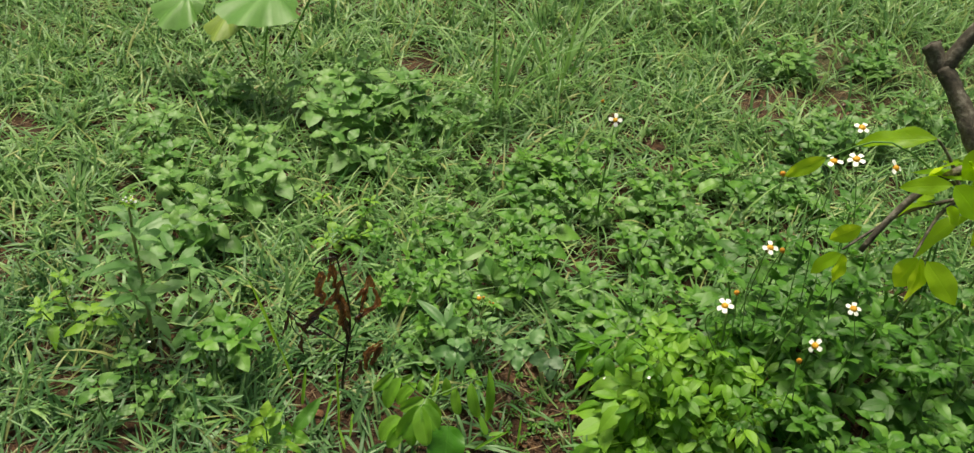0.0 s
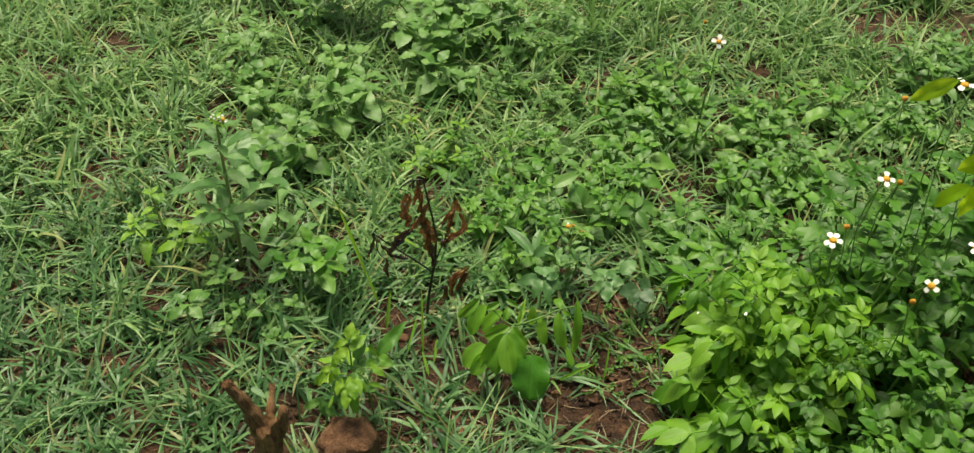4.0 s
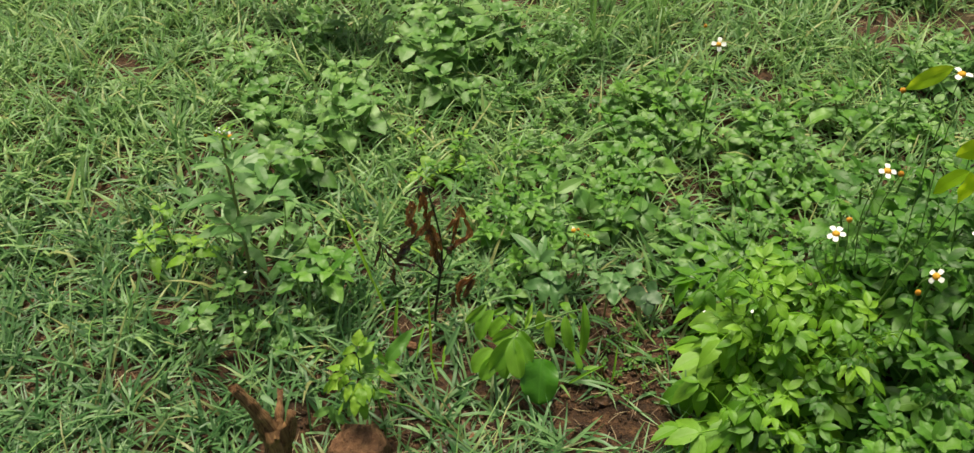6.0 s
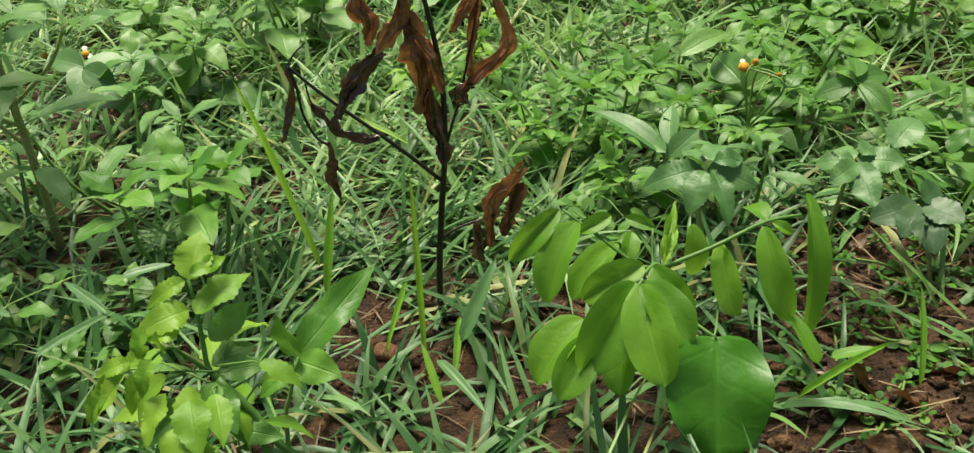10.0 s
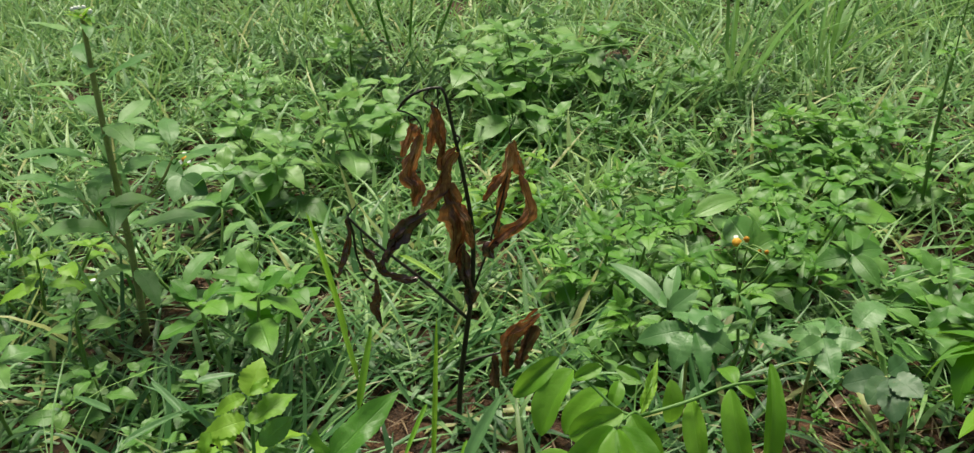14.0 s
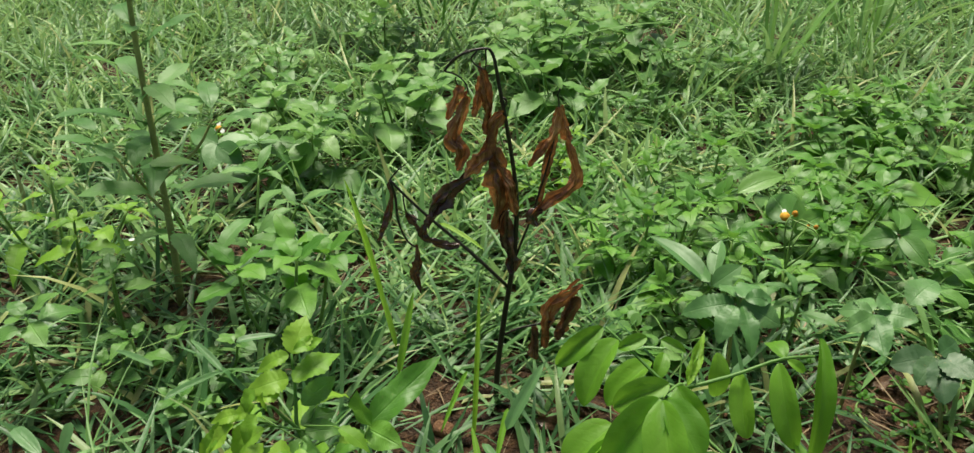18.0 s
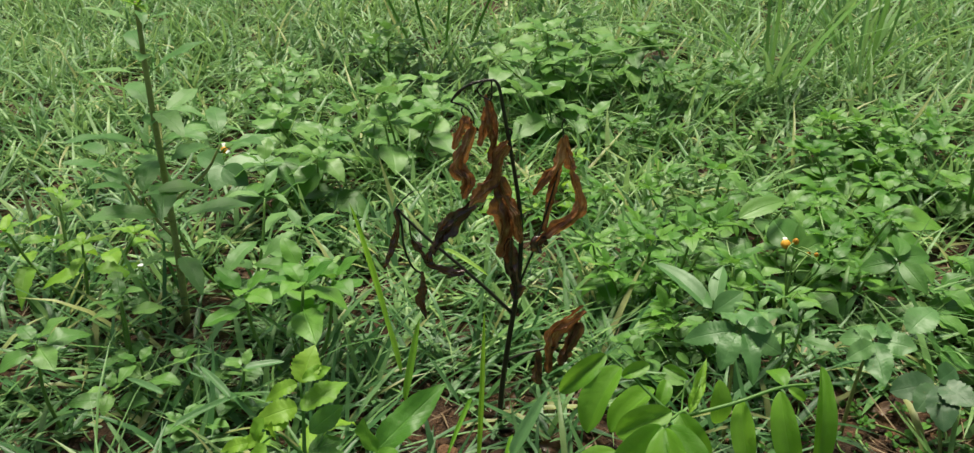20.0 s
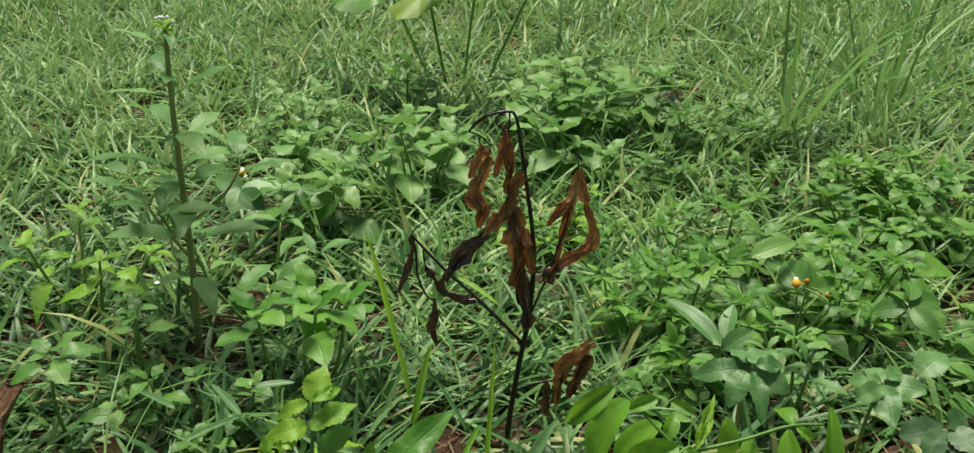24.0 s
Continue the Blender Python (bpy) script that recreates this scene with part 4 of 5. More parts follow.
def worn_block(name, sx, sy, sz, mat, seed, cells=14, wear=0.010):
    """A worn brick-like block with rounded edges and pits."""
    bm = bmesh.new()
    bmesh.ops.create_cube(bm, size=1.0)
    bmesh.ops.subdivide_edges(bm, edges=bm.edges[:], cuts=cells, use_grid_fill=True)
    for v in bm.verts:
        q = Vector((v.co.x * sx, v.co.y * sy, v.co.z * sz))
        soft_edge = min(0.026, 0.4 * min(sx, sy, sz))
        lim = Vector((sx, sy, sz)) * 0.5 - Vector((soft_edge, soft_edge, soft_edge))
        core = Vector((max(-lim.x, min(lim.x, q.x)), max(-lim.y, min(lim.y, q.y)), max(-lim.z, min(lim.z, q.z))))
        d = q - core
        if d.length > 1e-6:
            q = core + d.normalized() * min(d.length, soft_edge)
        q += Vector((noise.noise(q * 40 + Vector((seed, 0, 0))), noise.noise(q * 40 + Vector((0, seed, 0))), noise.noise(q * 40 + Vector((0, 0, seed))))) * wear
        q += q.normalized() * noise.noise(q * 150) * wear * 0.35
        v.co = q
    for f in bm.faces:
        f.smooth = True
    me = bpy.data.meshes.new(name)
    bm.to_mesh(me)
    bm.free()
    me.materials.append(mat)
    return me


block = new("clay_block", worn_block("clay_block", 0.082, 0.07, 0.13, M_BRICK, 4))
block.matrix_world = pose(-0.190, 0.768, 0.008, 14, -4, 6)
tagged(block, "worn reddish clay block half sunk in the soil", "block")

# ---- the broken stump ----
stump = thing("broken_stump", -0.225, 0.575, -0.01, "broken brown stump with forked splintered prongs in the grass", "stump")


def prong(points, r0, r1, seed, n=26, sides=16, mat=None, splinter=1.0, name="prong", rough=1.0):
    """A stick of split wood: ridged along the grain, with a splintered end."""
    r = random.Random(seed)
    pts = bend(points, n)
    v, f, u = tube(pts, [r0 + (r1 - r0) * (i / n) ** 0.8 for i in range(n + 1)], sides)
    out = []
    for i, q in enumerate(v):
        q = Vector(q)
        k, a = i // sides, i % sides
        c = pts[min(k, n)]
        grain = noise.noise(Vector((a * 0.9 + seed, k * 0.10, seed)))
        g = 1 + rough * (0.45 * grain + 0.4 * noise.noise(q * 70 + Vector((seed, 0, 0))) + 0.2 * noise.noise(q * 240))
        q = c + (q - c) * g
        if k >= n - 3:
            q += (pts[n] - pts[n - 1]) * (splinter * r.uniform(-2.5, 2.2) * (k - n + 4) / 4)
        out.append(q)
    return mesh_of(name, out, f, mat or M_WOOD, u)


part("trunk", prong([(0.0, 0.0, 0.0), (0.005, -0.005, 0.12), (-0.006, 0.01, 0.24), (-0.014, 0.018, 0.325)], 0.017, 0.015, 1), stump)
part("prong", prong([(-0.012, 0.016, 0.30), (-0.026, 0.016, 0.355), (-0.047, 0.014, 0.405)], 0.0135, 0.006, 4), stump)
part("prong", prong([(-0.012, 0.02, 0.30), (-0.014, 0.05, 0.315), (-0.02, 0.078, 0.325)], 0.008, 0.0035, 2), stump)
part("prong", prong([(-0.005, 0.014, 0.27), (0.006, 0.028, 0.31), (0.009, 0.034, 0.338)], 0.009, 0.006, 3), stump)


# ---- flowers ----
L_PETAL = [mesh_of("petal", *blade_mesh(M_PETAL, width=0.72, peak=0.6, teeth=0.0, fold=0.25, droop=0.2, seed=i, n=5, sharp=0.3)) for i in range(2)]


def dome(name, r, h, mat, seed):
    verts, faces = [(0, 0, h)], []
    for i in range(1, 5):
        for k in range(10):
            a = 2 * math.pi * (k + 0.5 * (i % 2)) / 10
            rr = r * math.sin(i / 4 * 1.7)
            verts.append((rr * math.cos(a), rr * math.sin(a), h * math.cos(i / 4 * 1.7) + R.uniform(-0.08, 0.08) * h))
    faces += [(0, 1 + k, 1 + (k + 1) % 10) for k in range(10)]
    for i in range(3):
        for k in range(10):
            a, b = 1 + i * 10 + k, 1 + i * 10 + (k + 1) % 10
            faces.append((a, a + 10, b + 10, b))
    return mesh_of(name, verts, faces, mat)


DISC = dome("flower_head", 0.0056, 0.0045, M_DISC, 1)
FLORET = dome("floret", 0.0035, 0.004, M_PETAL, 3)
SEED = dome("seed_head", 0.0042, 0.0058, M_SEED, 2)


def flower(plant, p, tilt_az, tilt, petals=5, size=0.0085, head_size=1.0):
    """An orange disc with white rays, at p in the plant's own space."""
    m = pose(p.x, p.y, p.z, 0, 0, tilt_az) @ pose(0, 0, 0, tilt, 0, 0) @ Matrix.Scale(head_size, 4)
    if petals:
        head = part("flower_head", DISC, plant, m, "orange disc ringed by white petals")
        for k in range(petals):
            part("petal", R.choice(L_PETAL), head, turn(0, 0, 0.0005, 360 * k / petals + R.uniform(-12, 12), R.uniform(-6, 22), 0, 0.004 + size) @ pose(0, 0.22, 0))
    else:
        part("seed_head", SEED, plant, m, "orange seed head without petals")


def flower_stalk(plant, start, end, petals=5, size=0.0085, az=10.0, tilt=32.0, head_size=1.0):
    mid = (start + end) * 0.5 + Vector((R.uniform(-0.03, 0.03), R.uniform(-0.03, 0.03), 0.02))
    part("flower_stalk", stem_mesh("flower_stalk", [start, mid, end], 0.001, 0.0007, M_STEM, 8, 5), plant)
    flower(plant, end, az, tilt, petals, size, head_size)


# ---- left: tall weed and broad-leaved herbs ----
TALL = Vector((-0.498, 1.142, 0.0))
tall = thing("tall_weed", TALL.x, TALL.y, ground_z(TALL.x, TALL.y) - 0.005, "tall upright weed with a brownish stem and toothed narrow leaves", "weed")
tall_pts = bend([(0, 0, 0), (0.006, -0.003, 0.1), (0.008, -0.006, 0.2), (0.012, -0.012, 0.3), (0.018, -0.017, 0.372)], 20)
part("stem", stem_mesh("stem", tall_pts, 0.0043, 0.0022, M_STEM_RED, 16, 8), tall)
for k, (i, size) in enumerate(((5, 0.075), (7, 0.085), (9, 0.085), (11, 0.08), (13, 0.07), (15, 0.06), (16, 0.055), (18, 0.045), (19, 0.03))):
    p = tall_pts[i]
    for half in (0, 180):
        part("leaf", R.choice(L_LANCE_SOFT), tall, turn(p.x, p.y, p.z, 50 + 88 * k + half + R.uniform(-14, 14), 22 + R.uniform(-12, 12), R.uniform(-16, 16), size * R.uniform(0.8, 1.0)))
for k, (i, az, long) in enumerate(((6, 80, 0.10), (8, -70, 0.085), (10, 30, 0.07), (7, 190, 0.08))):
    a, ca, sa = tall_pts[i], math.cos(radians(az + 90)), math.sin(radians(az + 90))
    b = a + Vector((ca * long * 0.7, sa * long * 0.7, long * 0.75))
    shoot = part("side_shoot", stem_mesh("side_shoot", [a, (a + b) * 0.5 + Vector((ca, sa, 0)) * 0.01, b], 0.002, 0.0012, M_STEM_RED, 6, 6), tall)
    for q in range(5):
        part("leaf", R.choice(L_LANCE_SOFT), shoot, turn(b.x, b.y, b.z - 0.008 * (q // 2), 72 * q + 31 * k, R.uniform(8, 40), R.uniform(-15, 15), R.uniform(0.04, 0.065)))
tip_at = tall_pts[-1]
for k in range(9):
    part("leaf", R.choice(L_LIME), tall, turn(tip_at.x, tip_at.y, tip_at.z - 0.004, 137.5 * k, R.uniform(15, 70), R.uniform(-15, 15), R.uniform(0.012, 0.022)))
for k in range(6):
    part("floret", FLORET, tall, Matrix.Translation(tip_at + Vector((0.008 * math.cos(k * 2.4), 0.008 * math.sin(k * 2.4), 0.003 * (k % 3) + 0.002))) @ Matrix.Scale(0.6, 4), "tiny white floret")
weed("broad_leaved_herb", -0.325, 1.075, "light green herb with whorls of broad leaves", "herb", 4, 0.05, 0.165, "ovate_bright", 0.062, 2, 21, "broad-leaved herbs", low=0.82, lift=6)
weed("broad_leaved_herb", -0.512, 0.953, "pale green herb with a whorl of broad oval leaves", "herb", 1, 0.03, 0.125, "ovate", 0.058, 2, 22, "broad-leaved herbs", low=0.86, lift=4)
weed("broad_leaved_herb", -0.478, 1.02, "small pale green herb with oval leaves", "herb", 2, 0.03, 0.135, "ovate", 0.04, 2, 27, "broad-leaved herbs", low=0.8, lift=10)
weed("broad_leaved_herb", -0.45, 0.98, "small pale green herb with oval leaves", "herb", 3, 0.035, 0.07, "ovate", 0.036, 2, 28, "broad-leaved herbs", low=0.7, lift=6)
weed("broad_leaved_herb", -0.635, 1.15, "bright green herb with a tuft of toothed leaves", "herb", 4, 0.07, 0.15, "lime", 0.045, 3, 23, "broad-leaved herbs", low=0.55)
weed("broad_leaved_herb", -0.38, 0.985, "small green herb with oval leaves in the grass", "herb", 3, 0.05, 0.08, "ovate", 0.036, 3, 24, "broad-leaved herbs")
weed("leafy_weed", -0.455, 1.20, "dull green leafy weed under a tall stem", "weed", 3, 0.08, 0.15, "lance", 0.075, 3, 25, "leafy weeds")
for k, (x, y, r, h, size) in enumerate((
    (-0.48, 1.44, 0.09, 0.13, 0.075), (-0.405, 1.61, 0.10, 0.14, 0.075), (-0.55, 1.60, 0.10, 0.12, 0.065),
    (-0.57, 1.99, 0.07, 0.13, 0.065), (-0.74, 1.87, 0.10, 0.10, 0.055), (-0.44, 1.74, 0.10, 0.11, 0.065), (-0.66, 1.72, 0.09, 0.10, 0.06),
)):
    weed("round_leaved_weed", x, y, "mid-green weed with rounded pointed leaves in the grass", "weed", 4, r * 0.8, h * 0.95, "ovate_sheen" if k % 3 else "ovate", size * 0.95, 3, 30 + k, "round-leaved weeds", low=0.45, lift=8)

# ---- behind: bushes, gourd, tall grass ----
weed("leafy_bush", -0.23, 2.0, "dense green bush of oval leaves among the grass", "bush", 11, 0.15, 0.16, "ovate_sheen", 0.075, 5, 50, "leafy bushes", low=0.15, lift=8)
weed("leafy_bush", -0.21, 1.82, "light green leafy rosette at the foot of a bush", "bush", 4, 0.08, 0.12, "ovate_sheen", 0.085, 3, 51, "leafy bushes", lift=8)
weed("leafy_bush", -0.03, 1.99, "low bush of small three-part leaves", "bush", 7, 0.13, 0.12, "mid", 0.075, 3, 52, "leafy bushes")

gourd = thing("gourd_plant", -0.575, 2.27, 0.0, "creeping plant with large pale lobed leaves", "plant")


def lobed(seed, size):
    """A broad lobed leaf, round in plan, cupped, on +Y."""
    r = random.Random(seed)
    verts, faces, uvs = [(0, 0.08, 0)], [], [(0.5, 0.1)]
    rings, count = 5, 30
    for i in range(1, rings + 1):
        for k in range(count):
            a = 2 * math.pi * k / count
            lobe = 1 + 0.13 * math.cos(5 * a) + 0.05 * math.cos(13 * a + seed) + 0.06 * math.sin(3 * a + 2 * seed)
            notch = 1 - 0.55 * math.exp(-((a - math.pi) / 0.3) ** 2)
            rr = 0.5 * i / rings * lobe * notch
            verts.append((rr * math.sin(a), 0.1 + 0.35 * i / rings + rr * math.cos(a) * 1.02 - 0.0, 0.045 * (i / rings) ** 2 * math.cos(5 * a) - 0.14 * (i / rings) ** 2 + r.uniform(-0.01, 0.01)))
            uvs.append((0.5 + 1.2 * rr * math.sin(a), 0.5 + 0.9 * rr * math.cos(a)))
    faces += [(0, 1 + (k + 1) % count, 1 + k) for k in range(count)]
    for i in range(rings - 1):
        for k in range(count):
            a, b = 1 + i * count + k, 1 + i * count + (k + 1) % count
            faces.append((a, b, b + count, a + count))
    return verts, faces, uvs


for k, (x, y, z, az, el, size, mat) in enumerate((
    (0.10, -0.12, 0.30, 170, 2, 0.20, M_PALE), (-0.01, -0.13, 0.235, 165, -18, 0.11, M_FADED), (-0.13, -0.08, 0.245, 150, -20, 0.13, M_PALE),
    (0.22, 0.0, 0.31, 230, 10, 0.17, M_PALE),
)):
    v, f, u = lobed(k, size)
    part("leaf", mesh_of("leaf", v, f, mat, u), gourd, turn(x, y, z, az, el, R.uniform(-10, 10), size), "yellowing leaf" if mat is M_FADED else "")
    part("leaf_stalk", stem_mesh("leaf_stalk", [(x * 0.3, y * 0.3 + 0.02, -0.01), (x * 0.7, y * 0.7, z * 0.6), (x, y, z)], 0.0034, 0.0026, M_STEM_PALE, 8, 6), gourd)


def long_blade(mat, width, sag, seed):
    return mesh_of("blade", *blade_mesh(mat, width=width, peak=0.35, teeth=0.0, fold=0.5, droop=sag, seed=seed, n=12, sharp=0.7))


BLADES = [long_blade((M_PALE, M_HERB, M_GRASS_BACK, M_MID, M_GRASS_FAR)[i], 0.018 + 0.004 * (i % 3), 0.12 + 0.2 * i, i) for i in range(5)]
for k, (x, y, count, size) in enumerate(((0.13, 2.14, 26, 0.36), (0.30, 2.26, 22, 0.42))):
    clump = thing("tall_grass_clump", x, y, 0.0, "clump of tall broad grass blades arching outwards", "grass clump", "tall grass clumps")
    for i in range(count):
        a = R.uniform(0, 360)
        r = 0.05 * math.sqrt(R.random())
        part("blade", R.choice(BLADES), clump, turn(r * math.cos(radians(a + 90)), r * math.sin(radians(a + 90)), -0.005, a, R.uniform(60, 88), R.uniform(-20, 20), size * R.uniform(0.55, 1.15)))

# ---- middle: low herbs beside the seedlings ----
for k, (x, y, r, h, kind, size) in enumerate((
    (-0.20, 1.53, 0.085, 0.10, "lime", 0.05), (-0.14, 1.50, 0.06, 0.08, "bright", 0.06), (-0.07, 1.80, 0.06, 0.07, "mid", 0.06),
    (0.08, 1.79, 0.06, 0.08, "mid", 0.06), (0.03, 1.50, 0.075, 0.10, "bright", 0.07), (0.10, 1.44, 0.08, 0.10, "ovate", 0.065),
    (0.01, 1.33, 0.075, 0.11, "bright", 0.075), (-0.045, 1.30, 0.055, 0.09, "bright", 0.065), (0.06, 1.23, 0.06, 0.11, "bright", 0.07),
    (0.14, 1.32, 0.07, 0.10, "ovate", 0.055), (0.2, 1.42, 0.08, 0.11, "bright", 0.07), (0.06, 1.62, 0.07, 0.08, "mid", 0.06),
)):
    weed("low_herb", x, y, "low green herb with pointed three-part leaves", "herb", 4, r, h, kind, size * 0.92, 2, 70 + k, "low herbs", low=0.5, lift=10)
for x, y, kinds, label, rows in (
    (0.085, 1.09, L_BLUE_WIDE, "herb with broad toothed blue-green wet leaves", (
    (-0.002, -0.010, 0.135, -0.048, -0.027, 0.136, 0.025),
    (0.002, -0.010, 0.136, 0.033, -0.034, 0.139, 0.028),
    (-0.002, -0.008, 0.139, -0.013, 0.021, 0.139, 0.022),
    (-0.001, -0.012, 0.133, -0.015, -0.046, 0.125, 0.024),
    (0.004, -0.012, 0.134, 0.020, -0.056, 0.121, 0.018),
    (0.001, -0.008, 0.139, 0.014, 0.022, 0.142, 0.024),
    (0.005, -0.009, 0.138, 0.031, 0.002, 0.140, 0.018),
    )),
    (0.19, 1.13, L_BLUE_WIDE, "herb with broad blue-green wet leaves beside bare soil", (
    (0.003, -0.032, 0.130, -0.012, 0.003, 0.136, 0.025),
    (0.003, -0.032, 0.129, -0.027, -0.027, 0.129, 0.020),
    (0.006, -0.033, 0.130, 0.038, -0.043, 0.135, 0.025),
    (0.003, -0.033, 0.127, 0.009, -0.077, 0.117, 0.026),
    (0.006, -0.032, 0.132, 0.025, -0.007, 0.140, 0.020),
    (0.031, -0.015, 0.129, 0.053, 0.006, 0.156, 0.030),
    (0.002, -0.034, 0.126, -0.020, -0.056, 0.122, 0.019),
    )),
    (0.27, 1.10, L_WET_WIDE, "dark low herb with broad shining wet leaves", (
    (-0.008, 0.046, 0.058, -0.048, 0.038, 0.049, 0.031),
    (-0.007, 0.045, 0.057, -0.026, 0.018, 0.046, 0.026),
    (-0.005, 0.045, 0.059, 0.018, 0.016, 0.062, 0.030),
    (-0.005, 0.044, 0.056, -0.006, -0.001, 0.044, 0.030),
    (-0.008, 0.047, 0.060, 0.015, 0.069, 0.066, 0.025),
    )),
):
    herb = thing("blue_leaved_herb", x, y, ground_z(x, y) - 0.004, label, "herb", "blue-leaved herbs")
    top = Vector(rows[0][0:3])
    part("stem", stem_mesh("stem", [(0, 0, 0), (top.x * 0.4, top.y * 0.3, top.z * 0.5), top], 0.002, 0.0013, M_STEM_RED, 8, 6), herb)
    leaves_along(herb, [(*w[:3], *(w[i] + (w[i + 3] - w[i]) * 0.9 for i in range(3)), w[6] * 0.88) for w in rows], kinds)
for k, (x, y, r) in enumerate(((0.27, 1.12, 0.06), (0.21, 1.19, 0.05), (0.31, 1.20, 0.06), (0.17, 1.0, 0.05), (0.25, 1.04, 0.06), (0.13, 1.12, 0.05), (0.36, 1.12, 0.05), (0.20, 0.965, 0.05), (0.30, 1.0, 0.06), (0.22, 1.085, 0.05), (0.33, 1.06, 0.05))):
    weed("seedling_mat", x, y, "mat of tiny round-leaved seedlings on bare soil", "herb", 9, r, 0.016, "round_deep", 0.012, 2, 300 + k, "seedling mats", lift=4)
weed("clover_patch", 0.015, 1.165, "small patch of round-leaved seedlings on bare soil", "herb", 6, 0.04, 0.06, "round", 0.026, 3, 93)
yel = weed("yellow_flowered_herb", 0.125, 1.175, "slender herb with a small yellow flower head", "herb", 3, 0.03, 0.12, "lance", 0.045, 2, 94, low=0.8, lift=10)
for dx, dy, z, petals, head in ((-0.005, 0.003, 0.166, 1, 0.85), (0.003, 0.002, 0.170, 0, 0.7), (0.016, 0.004, 0.158, 0, 0.5), (0.022, -0.002, 0.161, 0, 0.5)):
    flower_stalk(yel, Vector((0.002, 0, 0.115)), Vector((dx, dy, z)), petals, 0.003, head_size=head)

# ---- single leaves and blades that stand out ----
L_LANCE_WIDE = leaf_set("leaf", M_BLUE, 3, width=1.0, peak=0.8, teeth=0.0, fold=0.25, droop=0.2, petiole=0.0, n=11)
L_DARK_WIDE = leaf_set("leaf", M_MID, 3, width=1.0, peak=0.8, teeth=0.0, fold=0.3, droop=0.25, petiole=0.0, n=11)
for x, y, kinds, label, rows in (
    (0.04, 1.25, L_LANCE_WIDE, "herb with long grey-green lance-shaped leaves", (
    (0.024, -0.078, 0.097, -0.034, -0.035, 0.138, 0.022),
    (0.025, -0.073, 0.106, 0.025, -0.037, 0.131, 0.018),
    (0.024, -0.078, 0.098, 0.049, -0.067, 0.119, 0.021),
    (0.022, -0.076, 0.100, -0.000, -0.041, 0.102, 0.016),
    )),
    (0.25, 1.42, L_DARK_WIDE, "green herb with long smooth pointed leaves", (
    (-0.000, -0.079, 0.093, -0.037, -0.078, 0.081, 0.025),
    (-0.001, -0.078, 0.095, 0.039, -0.060, 0.103, 0.025),
    (0.001, -0.078, 0.094, -0.016, -0.040, 0.098, 0.022),
    (0.003, -0.080, 0.092, 0.021, -0.120, 0.088, 0.022),
    (-0.001, -0.077, 0.097, 0.006, -0.038, 0.113, 0.022),
    )),
    (0.13, 1.40, L_DARK_WIDE, "green herb with upright smooth leaves", (
    (0.018, -0.062, 0.078, 0.019, -0.044, 0.115, 0.019),
    (0.013, -0.056, 0.089, -0.015, -0.021, 0.112, 0.036),
    (0.017, -0.059, 0.083, 0.052, -0.034, 0.098, 0.024),
    (-0.049, -0.042, 0.110, 0.000, -0.013, 0.134, 0.026),
    )),
    (-0.50, 1.40, L_LANCE_WIDE, "herb with drooping grey-green long leaves", (
    (-0.078, -0.005, 0.089, -0.075, -0.048, 0.075, 0.034),
    (-0.085, -0.013, 0.083, -0.013, 0.036, 0.096, 0.039),
    (-0.079, -0.007, 0.086, -0.124, -0.003, 0.102, 0.031),
    (-0.079, -0.008, 0.084, -0.039, -0.026, 0.075, 0.031),
    )),
):
    herb = thing("lance_leaved_herb", x, y, ground_z(x, y) - 0.004, label, "herb", "lance-leaved herbs")
    top = Vector(rows[0][0:3])
    part("stem", stem_mesh("stem", [(0, 0, 0), (top.x * 0.5, top.y * 0.4, top.z * 0.5), top], 0.002, 0.0012, M_STEM, 8, 6), herb)
    leaves_along(herb, rows, kinds)

